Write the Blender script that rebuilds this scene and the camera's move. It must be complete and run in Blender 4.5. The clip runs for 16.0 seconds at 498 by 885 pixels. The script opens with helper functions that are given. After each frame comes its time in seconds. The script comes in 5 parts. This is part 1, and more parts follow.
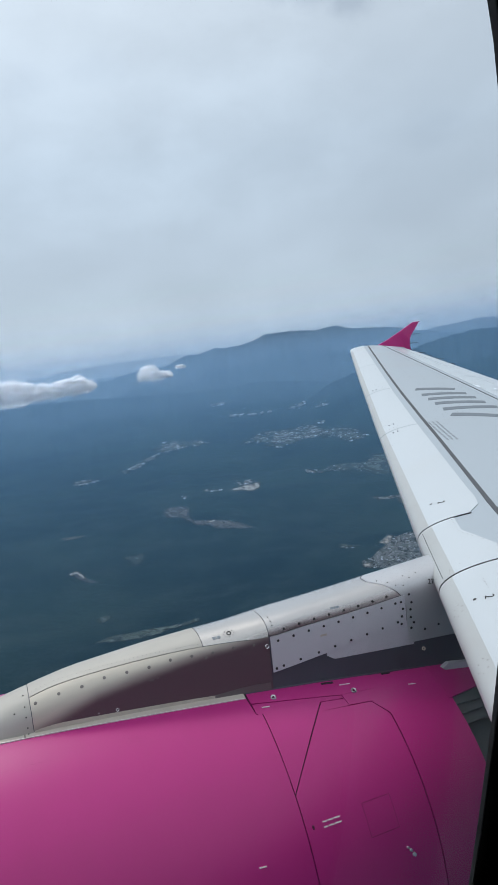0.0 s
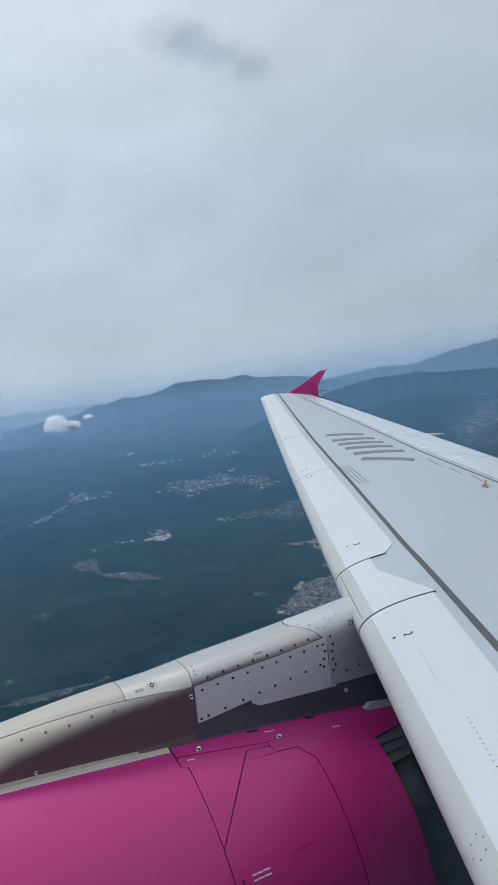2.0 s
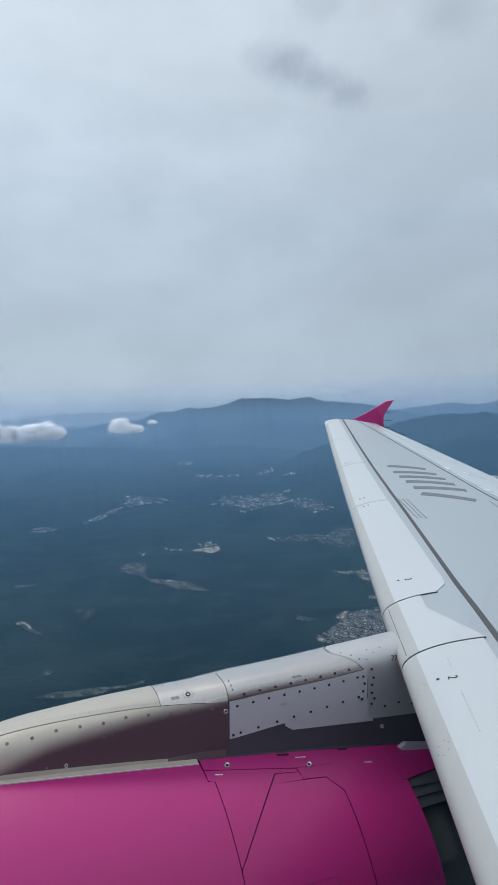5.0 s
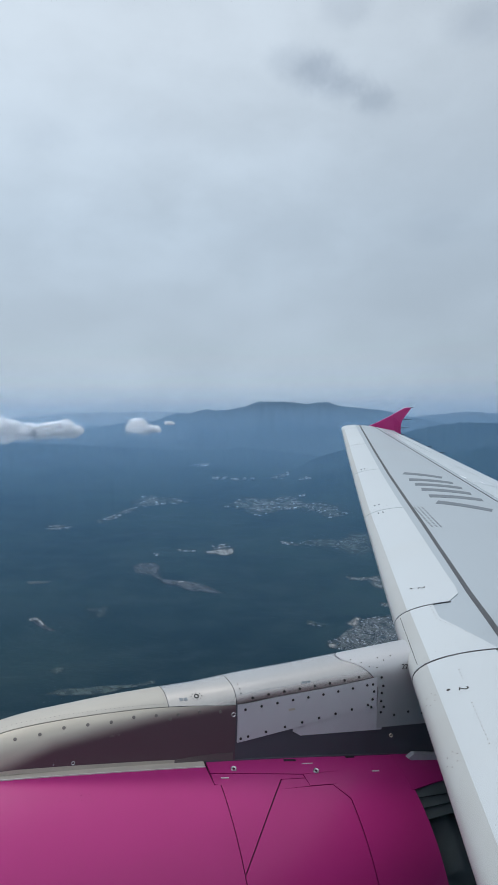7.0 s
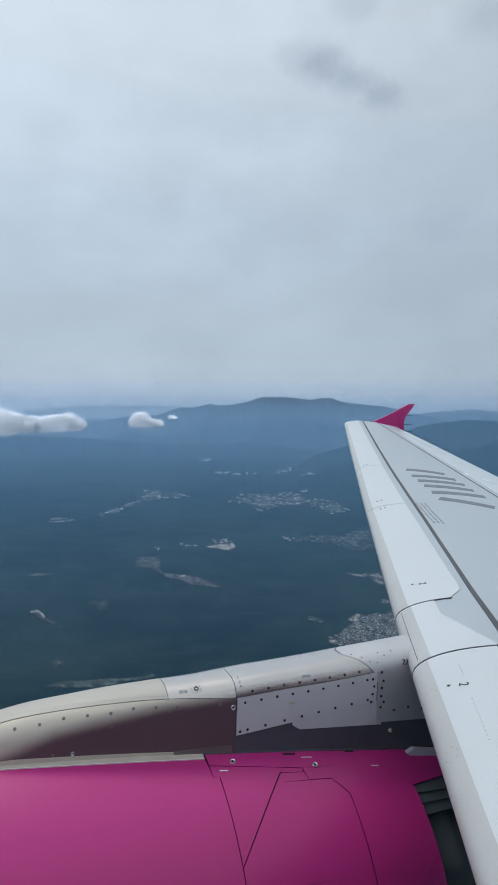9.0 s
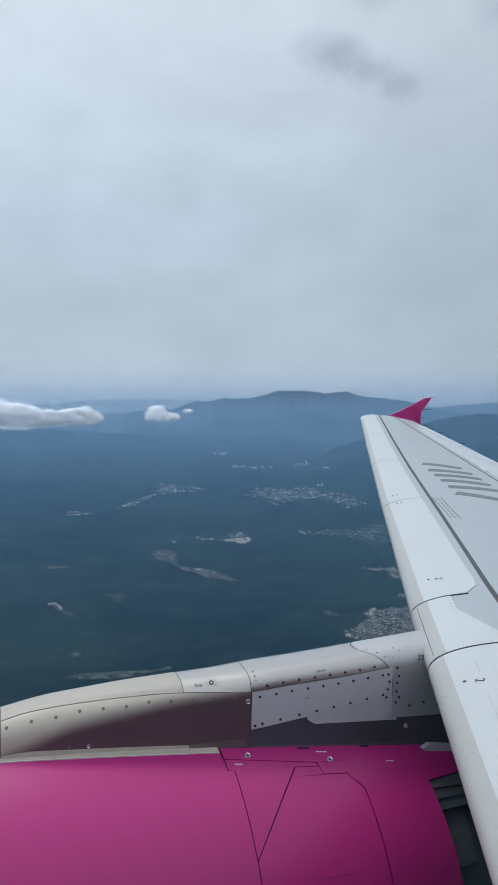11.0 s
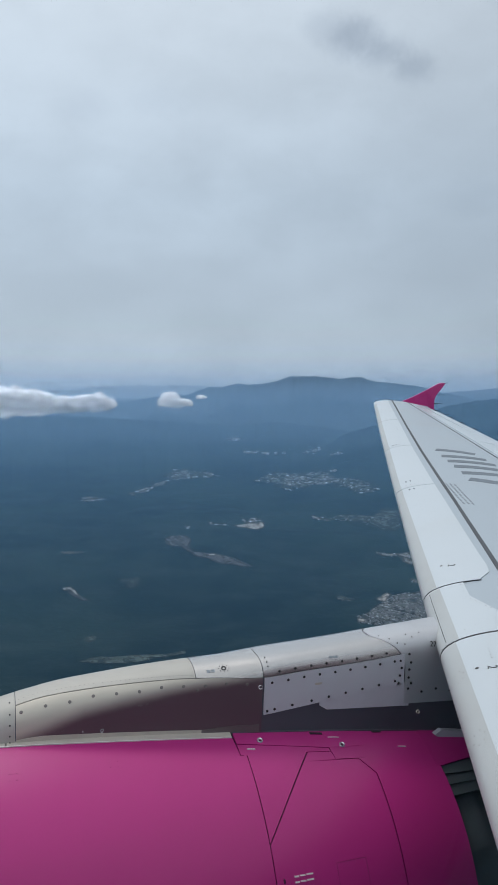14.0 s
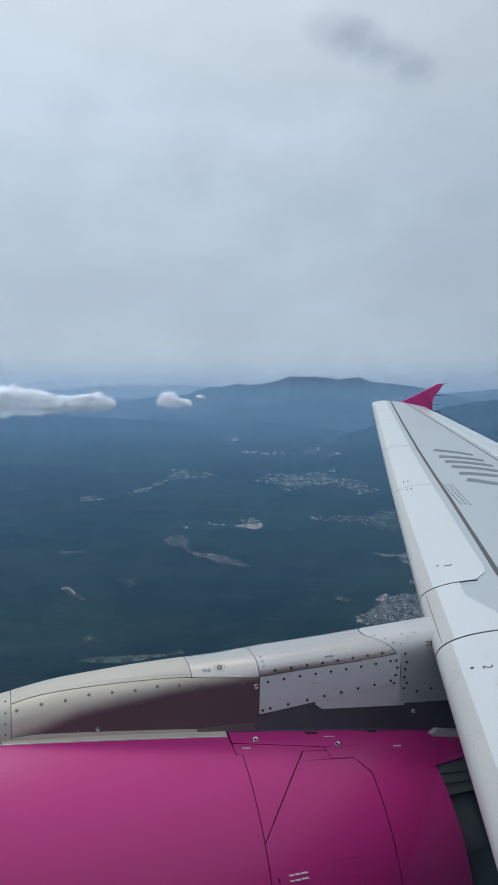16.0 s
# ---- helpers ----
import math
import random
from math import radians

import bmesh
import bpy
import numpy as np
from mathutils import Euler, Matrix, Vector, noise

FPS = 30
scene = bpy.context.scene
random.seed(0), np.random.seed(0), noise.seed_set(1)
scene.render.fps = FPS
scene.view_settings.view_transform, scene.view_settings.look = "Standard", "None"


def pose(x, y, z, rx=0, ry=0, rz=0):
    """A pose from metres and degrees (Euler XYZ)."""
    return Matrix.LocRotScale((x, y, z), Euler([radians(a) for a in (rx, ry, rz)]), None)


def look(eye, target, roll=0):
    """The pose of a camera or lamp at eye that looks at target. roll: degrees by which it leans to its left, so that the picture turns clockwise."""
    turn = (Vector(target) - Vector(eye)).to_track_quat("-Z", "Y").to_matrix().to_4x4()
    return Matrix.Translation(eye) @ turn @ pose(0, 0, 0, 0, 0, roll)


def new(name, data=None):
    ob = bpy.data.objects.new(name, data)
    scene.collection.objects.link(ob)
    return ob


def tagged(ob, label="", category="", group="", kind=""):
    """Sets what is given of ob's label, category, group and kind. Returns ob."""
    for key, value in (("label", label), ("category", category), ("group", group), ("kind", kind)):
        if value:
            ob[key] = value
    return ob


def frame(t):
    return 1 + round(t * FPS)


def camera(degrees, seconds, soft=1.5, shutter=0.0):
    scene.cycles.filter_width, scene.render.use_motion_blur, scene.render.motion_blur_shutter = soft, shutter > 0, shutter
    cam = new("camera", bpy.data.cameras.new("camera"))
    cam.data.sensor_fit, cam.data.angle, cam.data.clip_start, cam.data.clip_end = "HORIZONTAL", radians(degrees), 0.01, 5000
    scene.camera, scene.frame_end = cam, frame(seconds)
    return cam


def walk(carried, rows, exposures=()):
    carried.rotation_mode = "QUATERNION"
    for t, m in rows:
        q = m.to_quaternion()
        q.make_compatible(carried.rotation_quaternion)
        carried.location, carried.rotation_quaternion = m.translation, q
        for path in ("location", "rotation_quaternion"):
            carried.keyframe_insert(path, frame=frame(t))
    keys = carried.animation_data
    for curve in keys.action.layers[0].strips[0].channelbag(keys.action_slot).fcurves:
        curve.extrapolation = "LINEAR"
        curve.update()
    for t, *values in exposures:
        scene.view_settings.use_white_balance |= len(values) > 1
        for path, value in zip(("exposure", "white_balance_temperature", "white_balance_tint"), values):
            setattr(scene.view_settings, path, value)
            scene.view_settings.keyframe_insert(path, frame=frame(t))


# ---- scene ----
cam = camera(37.6, 16.0, soft=1.2)
PATH = [
    (0, (0.0035, 1.6884, 0.0148), (0.6752, 3.5536, -0.2496), -5.72),
    (0.5, (-0.0247, 1.6871, 0.0093), (0.7405, 3.5185, -0.2362), -6.64),
    (1, (-0.0290, 1.6733, 0.0189), (0.8156, 3.4726, -0.2025), -7.28),
    (1.5, (-0.0400, 1.6761, 0.0180), (0.8571, 3.4537, -0.1704), -7.06),
    (2, (-0.0596, 1.6785, 0.0112), (0.8511, 3.4521, -0.1472), -6.07),
    (2.5, (-0.0671, 1.6853, 0.0124), (0.8271, 3.4691, -0.1221), -4.76),
    (3, (-0.0780, 1.6812, 0.0117), (0.7909, 3.4789, -0.1023), -3.36),
    (3.5, (-0.0795, 1.6813, 0.0072), (0.7587, 3.4942, -0.0963), -2.28),
    (4, (-0.0832, 1.6785, 0.0089), (0.7252, 3.5050, -0.0923), -1.55),
    (6.5, (-0.0735, 1.6841, -0.0024), (0.6606, 3.5424, -0.0919), 1.21),
    (7, (-0.0730, 1.6859, 0.0038), (0.6537, 3.5471, -0.0848), 1.37),
    (7.5, (-0.0750, 1.6910, 0.0030), (0.6461, 3.5543, -0.0870), 1.60),
    (8, (-0.0706, 1.6904, 0.0039), (0.6485, 3.5543, -0.0908), 1.73),
    (8.5, (-0.0699, 1.6905, -0.0004), (0.6502, 3.5538, -0.0980), 1.90),
    (9, (-0.0683, 1.6951, -0.0084), (0.6512, 3.5584, -0.1105), 2.02),
    (11.5, (-0.0565, 1.7000, -0.0028), (0.6082, 3.5818, -0.1320), 1.82),
    (12, (-0.0504, 1.6936, -0.0023), (0.6029, 3.5788, -0.1419), 1.74),
    (12.5, (-0.0564, 1.7052, -0.0004), (0.5928, 3.5912, -0.1470), 1.87),
    (13, (-0.0524, 1.6940, 0.0016), (0.5926, 3.5813, -0.1476), 1.63),
    (13.5, (-0.0479, 1.6954, -0.0058), (0.5958, 3.5829, -0.1580), 1.55),
    (14, (-0.0522, 1.7056, 0.0016), (0.5938, 3.5916, -0.1590), 1.79),
    (14.5, (-0.0539, 1.7114, -0.0015), (0.5943, 3.5964, -0.1652), 1.98),
    (15, (-0.0544, 1.7094, 0.0003), (0.5943, 3.5938, -0.1671), 2.12),
    (15.5, (-0.0513, 1.7024, 0.0030), (0.5969, 3.5870, -0.1648), 2.14),
    (16, (-0.0412, 1.6962, -0.0016), (0.6078, 3.5812, -0.1616), 1.97),
]
BRIGHT = [(0.0, 0.14), (1.5, 0.08), (3.0, 0.0), (9.0, 0.0), (11.5, 0.0), (13.0, -0.04), (16.0, -0.04)]

# the aircraft flies slightly banked and pitched over level ground
AIR = pose(0, 0, 0, 1.81, 1.25, 0.02)
walk(cam, [(t, AIR @ look(eye, target, roll)) for t, eye, target, roll in PATH], BRIGHT)

# ---- sky and sun ----
SUN_AZ, SUN_EL = radians(-15), radians(66)   # azimuth from +y towards +x
sun_way = Vector((math.sin(SUN_AZ) * math.cos(SUN_EL), math.cos(SUN_AZ) * math.cos(SUN_EL), math.sin(SUN_EL)))
sun_data = bpy.data.lights.new("sun", "SUN")
sun_data.energy, sun_data.angle, sun_data.color = 1.0, radians(14), (1.0, 0.97, 0.92)
sun = new("sun", sun_data)
sun.matrix_world = look(sun_way * 100, (0, 0, 0))

scene.cycles.transparent_max_bounces = 160   # haze and mist lie in many thin layers

world = bpy.data.worlds.new("overcast_sky")
scene.world = world
world.use_nodes = True


class Nodes:
    """Short way to write a node tree."""

    def __init__(self, tree):
        self.tree = tree

    def add(self, kind, values=None, **settings):
        n = self.tree.nodes.new(kind)
        if "operation" in settings:
            n.operation = settings["operation"]
        if "use_clamp" in settings:
            n.use_clamp = settings["use_clamp"]
        if "interpolation_type" in settings:
            n.interpolation_type = settings["interpolation_type"]
        if "data_type" in settings:
            n.data_type, n.blend_type = settings["data_type"], settings["blend_type"]
        for k, v in (values or {}).items():
            if isinstance(v, bpy.types.NodeSocket):
                self.tree.links.new(v, n.inputs[k])
            else:
                n.inputs[k].default_value = v
        return n

    def math(self, op, a, b=0.0, clamp=False):
        return self.add("ShaderNodeMath", {0: a, 1: b}, operation=op, use_clamp=clamp).outputs[0]

    def smooth(self, v, lo, hi, a=0.0, b=1.0):
        n = self.add("ShaderNodeMapRange", {0: v, 1: lo, 2: hi, 3: a, 4: b}, interpolation_type="SMOOTHSTEP")
        return n.outputs[0]

    def mix(self, f, a, b, blend="MIX"):
        n = self.add("ShaderNodeMix", data_type="RGBA", blend_type=blend)
        for i, v in ((0, f), (6, a), (7, b)):
            if isinstance(v, bpy.types.NodeSocket):
                self.tree.links.new(v, n.inputs[i])
            else:
                n.inputs[i].default_value = (*v, 1) if isinstance(v, tuple) and len(v) == 3 else v
        return n.outputs[2]

    def noise(self, vector, scale, detail=4.0, rough=0.55, distortion=0.0):
        return self.add("ShaderNodeTexNoise", {"Vector": vector, "Scale": scale, "Detail": detail, "Roughness": rough, "Distortion": distortion}).outputs[0]

    def ramp(self, v, stops):
        n = self.add("ShaderNodeValToRGB", {0: v})
        els = n.color_ramp.elements
        while len(els) < len(stops):
            els.new(0.5)
        for e, (p, c) in zip(els, stops):
            e.position, e.color = p, (*c, 1)
        return n.outputs[0]


w = Nodes(world.node_tree)
w.tree.nodes.clear()
way = w.add("ShaderNodeTexCoord").outputs["Generated"]
split = w.add("ShaderNodeSeparateXYZ", {0: way})
sky = w.add("ShaderNodeTexSky")
sky.sky_type, sky.sun_disc, sky.sun_elevation, sky.sun_rotation = "NISHITA", False, SUN_EL, SUN_AZ
blue = w.mix(1.0, sky.outputs[0], (0.09, 0.09, 0.09), "MULTIPLY")
up = w.ramp(split.outputs[2], [(0.0, (0.415, 0.485, 0.56)), (0.10, (0.41, 0.488, 0.572)), (0.26, (0.47, 0.56, 0.65)), (0.46, (0.56, 0.635, 0.705)), (1.0, (0.66, 0.71, 0.76))])
# the cloud deck is flattened towards the horizon
deck = w.add("ShaderNodeMapping", {0: way, 3: (1.0, 1.0, 1.9)}).outputs[0]
broad = w.noise(deck, 2.6, 2.0, 0.45, 0.25)
fine = w.noise(deck, 7.5, 5.0, 0.5, 0.15)
thick = w.math("ADD", w.math("MULTIPLY", broad, 0.58), w.math("MULTIPLY", fine, 0.42))
shade = w.smooth(thick, 0.36, 0.64, 0.93, 1.08)
sunward = w.add("ShaderNodeVectorMath", {0: way, 1: (-0.80, 0.30, 0.52)}, operation="DOT_PRODUCT").outputs["Value"]
shade = w.math("MULTIPLY", shade, w.smooth(sunward, -0.45, 0.75, 0.885, 1.10))
# a few darker scraps of cloud hang under the deck
ragged = w.math("MULTIPLY", w.math("SUBTRACT", w.noise(way, 14.0, 5.0, 0.6, 0.2), 0.5), 0.075)
dim = w.math("ADD", 1.0, 0.0)
for centre, size, depth in (((0.385, 0.812, 0.440), 0.050, 0.15), ((0.412, 0.805, 0.428), 0.050, 0.20), ((0.442, 0.797, 0.413), 0.045, 0.20), ((0.474, 0.786, 0.398), 0.040, 0.20), ((0.427, 0.761, 0.488), 0.05, 0.10), ((0.554, 0.693, 0.462), 0.055, 0.14), ((0.104, 0.928, 0.357), 0.05, 0.06), ((0.191, 0.91, 0.369), 0.05, 0.05), ((0.57, 0.783, 0.252), 0.06, 0.05)):
    away = w.add("ShaderNodeVectorMath", {0: way, 1: centre}, operation="SUBTRACT").outputs[0]
    away = w.add("ShaderNodeVectorMath", {0: away, 1: (1.0, 1.0, 1.7)}, operation="MULTIPLY").outputs[0]
    away = w.add("ShaderNodeVectorMath", {0: away}, operation="LENGTH").outputs["Value"]
    scrap = w.smooth(w.math("ADD", away, ragged), size, 0.004)
    dim = w.math("MULTIPLY", dim, w.math("SUBTRACT", 1.0, w.math("MULTIPLY", scrap, depth)))
grey = w.mix(1.0, up, w.add("ShaderNodeCombineXYZ", {k: w.math("MULTIPLY", shade, w.math("POWER", dim, p)) for k, p in enumerate((1.08, 1.0, 0.86))}).outputs[0], "MULTIPLY")
cover = w.mix(0.90, blue, grey)
w.add("ShaderNodeOutputWorld", {0: w.add("ShaderNodeBackground", {0: cover, 1: 1.11}).outputs[0]})


# ---- materials ----
def material(name, base, rough=0.5, metal=0.0, scale=6.0, vary=0.06, streak=None, bump=0.0, coat=0.0, second=None, amount=0.5, spec=0.5):
    """A surface with variation at two scales; streak stretches the stains along one axis."""
    m = bpy.data.materials.new(name)
    m.use_nodes = True
    n = Nodes(m.node_tree)
    bsdf = n.tree.nodes["Principled BSDF"]
    place = n.add("ShaderNodeTexCoord").outputs["Object"]
    if streak:
        place = n.add("ShaderNodeMapping", {0: place, 3: streak}).outputs[0]
    big = n.noise(place, scale * 0.25, 5.0, 0.6)
    small = n.noise(place, scale * 4.0, 4.0, 0.6)
    value = n.math("ADD", n.math("MULTIPLY", n.math("SUBTRACT", big, 0.5), 2.4 * vary), n.math("MULTIPLY", n.math("SUBTRACT", small, 0.5), 1.2 * vary))
    factor = n.math("ADD", 1.0, value)
    colour = n.mix(1.0, base, n.add("ShaderNodeCombineXYZ", {0: factor, 1: factor, 2: factor}).outputs[0], "MULTIPLY")
    if second:
        colour = n.mix(n.smooth(n.noise(place, scale * 0.6, 6.0, 0.62, 0.4), 0.5, 0.72, 0.0, amount), colour, second)
    n.tree.links.new(colour, bsdf.inputs["Base Color"])
    n.tree.links.new(n.math("ADD", rough, n.math("MULTIPLY", n.math("SUBTRACT", big, 0.5), 0.25 * min(rough, 0.6)), True), bsdf.inputs["Roughness"])
    bsdf.inputs["Metallic"].default_value = metal
    bsdf.inputs["Specular IOR Level"].default_value = spec
    bsdf.inputs["Coat Weight"].default_value = coat
    bsdf.inputs["Coat Roughness"].default_value = 0.08
    if bump:
        b = n.add("ShaderNodeBump", {"Strength": bump, "Distance": 0.01, "Height": small})
        n.tree.links.new(b.outputs[0], bsdf.inputs["Normal"])
    return m


M = {
    "slat": material("white_slat_paint", (0.635, 0.68, 0.71), 0.38, scale=1.2, vary=0.03, streak=(0.4, 2.0, 1), second=(0.58, 0.59, 0.58), amount=0.25, bump=0.02),
    "leading": material("worn_leading_edge_paint", (0.505, 0.52, 0.515), 0.42, scale=2.0, vary=0.04, second=(0.44, 0.43, 0.41), amount=0.35, bump=0.02),
    "wing": material("grey_wing_paint", (0.445, 0.50, 0.545), 0.40, scale=0.8, vary=0.025, streak=(0.3, 1.6, 1), second=(0.44, 0.46, 0.48), amount=0.35, bump=0.02),
    "control": material("pale_control_surface_paint", (0.63, 0.68, 0.715), 0.27, scale=1.0, vary=0.03, second=(0.56, 0.58, 0.6), amount=0.3),
    "seal": material("dark_rubber_seal", (0.075, 0.082, 0.092), 0.6, scale=8, vary=0.12),
    "gap": material("dark_joint", (0.05, 0.05, 0.055), 0.7, scale=8, vary=0.1),
    "mark": material("faded_grey_marking", (0.17, 0.20, 0.23), 0.55, scale=9, vary=0.12),
    "faint": material("faint_grey_marking", (0.27, 0.30, 0.33), 0.55, scale=9, vary=0.12),
    "ink": material("black_stencil_paint", (0.02, 0.02, 0.022), 0.5, scale=9, vary=0.1),
    "pink": material("magenta_gloss_paint", (0.52, 0.030, 0.225), 0.40, scale=1.1, vary=0.05, streak=(2.2, 0.7, 0.7), coat=0.12, second=(0.46, 0.026, 0.195), amount=0.4, spec=0.4),
    "pinkfin": material("magenta_fence_paint", (0.56, 0.025, 0.20), 0.4, scale=3, vary=0.05),
    "pinkdim": material("worn_magenta_screw_paint", (0.24, 0.018, 0.105), 0.5, scale=8, vary=0.1),
    "pinkjoint": material("dark_magenta_joint", (0.07, 0.008, 0.04), 0.6, scale=8, vary=0.1),
    "whiteline": material("white_edge_paint", (0.82, 0.79, 0.76), 0.45, scale=8, vary=0.06),
    "cream": material("cream_weathered_metal", (0.50, 0.475, 0.43), 0.55, 0.10, scale=2.5, vary=0.09, streak=(0.5, 1.5, 2.0), second=(0.40, 0.36, 0.31), amount=0.5, bump=0.05),
    "silver": material("silver_painted_metal", (0.63, 0.60, 0.57), 0.27, 0.85, scale=2.5, vary=0.04, streak=(0.5, 1.5, 2.0), second=(0.52, 0.50, 0.49), amount=0.35, bump=0.03),
    "aft": material("grey_painted_metal", (0.60, 0.60, 0.615), 0.36, 0.45, scale=2.5, vary=0.05, second=(0.46, 0.46, 0.47), amount=0.35, bump=0.03),
    "bare": material("heat_browned_bare_metal", (0.73, 0.60, 0.505), 0.30, 0.95, scale=2.2, vary=0.06, streak=(0.4, 1.5, 2.5), second=(0.68, 0.53, 0.43), amount=0.4, bump=0.02),
    "plate": material("lavender_grey_plate", (0.67, 0.665, 0.71), 0.42, 0.15, scale=3.0, vary=0.05, second=(0.50, 0.48, 0.52), amount=0.35, bump=0.03),
    "apron": material("grey_apron_metal", (0.60, 0.535, 0.465), 0.58, 0.05, scale=3, vary=0.07, second=(0.40, 0.37, 0.34), amount=0.5, bump=0.04),
    "strut": material("dark_strut_metal", (0.115, 0.12, 0.145), 0.5, 0.3, scale=3, vary=0.12, second=(0.07, 0.07, 0.085), amount=0.5, bump=0.05),
    "gusset": material("browned_gusset_metal", (0.20, 0.165, 0.17), 0.5, 0.4, scale=3, vary=0.1, bump=0.03),
    "core": material("grey_green_core_metal", (0.12, 0.145, 0.15), 0.5, 0.1, scale=2.5, vary=0.1, second=(0.085, 0.10, 0.105), amount=0.5, bump=0.05),
    "pad": material("grey_brown_screw_head", (0.22, 0.20, 0.19), 0.4, 0.5, scale=20, vary=0.15),
    "bolt": material("dark_fastener_steel", (0.055, 0.05, 0.055), 0.4, 0.6, scale=20, vary=0.15),
    "bright": material("bright_steel", (0.80, 0.79, 0.80), 0.25, 0.6, scale=20, vary=0.05),
    "rust": material("copper_coloured_bracket", (0.55, 0.27, 0.16), 0.4, 0.5, scale=12, vary=0.1),
    "skin": material("white_fuselage_paint", (0.72, 0.72, 0.73), 0.35, scale=1.0, vary=0.03),
    "lining": material("cabin_lining_plastic", (0.30, 0.30, 0.31), 0.6, scale=6, vary=0.04, bump=0.05),
    "gasket": material("black_window_gasket", (0.012, 0.012, 0.014), 0.7, scale=9, vary=0.1),
    "lip": material("grey_window_reveal", (0.16, 0.16, 0.165), 0.5, scale=6, vary=0.04),
}


def with_side_reflection(m):
    """Paints a dark reflection into the metal's colour towards its rear foot, along a slanting soft border."""
    n = Nodes(m.node_tree)
    bsdf = n.tree.nodes["Principled BSDF"]
    place = n.add("ShaderNodeTexCoord").outputs["Object"]
    xyz = n.add("ShaderNodeSeparateXYZ", {0: place})
    border = n.ramp(n.math("DIVIDE", xyz.outputs[0], 1.4), [(0.0, (0.0, 0, 0)), (0.12, (0.24, 0.24, 0.24)), (0.27, (0.56, 0.56, 0.56)), (0.48, (0.75, 0.75, 0.75)), (0.70, (0.90, 0.90, 0.90)), (1.0, (1, 1, 1))])
    height = n.math("ADD", n.math("MULTIPLY", border, 0.23), -1.87)
    wave = n.math("MULTIPLY", n.math("SUBTRACT", n.noise(n.add("ShaderNodeMapping", {0: place, 3: (1.0, 1.0, 3.0)}).outputs[0], 3.0, 4.0, 0.55), 0.5), 0.03)
    f = n.smooth(n.math("SUBTRACT", n.math("ADD", height, wave), xyz.outputs[2]), -0.045, 0.055, 0.0, 0.97)
    was = bsdf.inputs["Base Color"].links[0].from_socket
    n.tree.links.new(n.mix(f, was, (0.115, 0.068, 0.088)), bsdf.inputs["Base Color"])
    n.tree.links.new(n.math("SUBTRACT", bsdf.inputs["Metallic"].default_value, n.math("MULTIPLY", f, 0.35)), bsdf.inputs["Metallic"])
    return m


# side fairing: the dark reflection of nacelle and land is in the base colour
M["side_reflection"] = with_side_reflection(material("reflection_painted_fairing_metal", (0.64, 0.585, 0.50), 0.42, 0.25, scale=2.2, vary=0.10, streak=(0.4, 1.5, 2.5), second=(0.50, 0.43, 0.36), amount=0.5, bump=0.05))


def with_border_reflection(m):
    """Paints a dull brown reflection into the colour along the lower border of the fairing."""
    n = Nodes(m.node_tree)
    bsdf = n.tree.nodes["Principled BSDF"]
    place = n.add("ShaderNodeTexCoord").outputs["Object"]
    xyz = n.add("ShaderNodeSeparateXYZ", {0: place})
    border = n.math("ADD", n.math("MULTIPLY", xyz.outputs[0], 0.062), -1.667 - 0.062 * 1.38 + 0.048)
    wave = n.math("MULTIPLY", n.math("SUBTRACT", n.noise(n.add("ShaderNodeMapping", {0: place, 3: (1.0, 1.0, 4.0)}).outputs[0], 4.0, 4.0, 0.6), 0.5), 0.03)
    f = n.smooth(n.math("SUBTRACT", n.math("ADD", border, wave), xyz.outputs[2]), -0.012, 0.04, 0.0, 0.85)
    f = n.math("MULTIPLY", f, n.smooth(xyz.outputs[0], 1.5, 2.3, 1.0, 0.35))
    was = bsdf.inputs["Base Color"].links[0].from_socket
    n.tree.links.new(n.mix(f, was, (0.25, 0.18, 0.19)), bsdf.inputs["Base Color"])
    return m


# rear upper fairing: the low dark reflection above the seam is painted in
M["border_reflection"] = with_border_reflection(material("reflection_painted_silver_metal", (0.62, 0.60, 0.585), 0.27, 0.85, scale=2.5, vary=0.05, streak=(0.5, 1.5, 2.0), second=(0.50, 0.48, 0.47), amount=0.4, bump=0.03))


# ---- building helpers ----
def thing(name, base, label, category, group="", m=None, kind=""):
    e = new(name)
    e.empty_display_size = 0.2
    e.matrix_world = (m or Matrix()) @ Matrix.Translation(base)
    e["base"] = tuple(base)
    tagged(e, label, category, group, kind)
    return e


def hang(ob, parent):
    ob.parent = parent
    if parent.type == "EMPTY":
        ob.matrix_parent_inverse = Matrix.Translation(-Vector(parent["base"]))
    return ob


def part(name, data, mat, parent=None, label="", smooth=True, kind=""):
    """Links a bmesh, a mesh, or a pair of vertices and faces as one mesh object under a thing or a part."""
    if isinstance(data, bmesh.types.BMesh):
        me = bpy.data.meshes.new(name)
        bmesh.ops.recalc_face_normals(data, faces=data.faces[:])
        data.to_mesh(me)
        data.free()
    elif isinstance(data, tuple):
        me = bpy.data.meshes.new(name)
        me.from_pydata(data[0], [], data[1])
    else:
        me = data
    if not me.materials:
        me.materials.append(mat)
    if smooth and len(me.polygons):
        me.polygons.foreach_set("use_smooth", [True] * len(me.polygons))
        me.set_sharp_from_angle(angle=radians(38))
    ob = new(name, me)
    if parent:
        hang(ob, parent)
    return tagged(ob, label, "", "", kind)


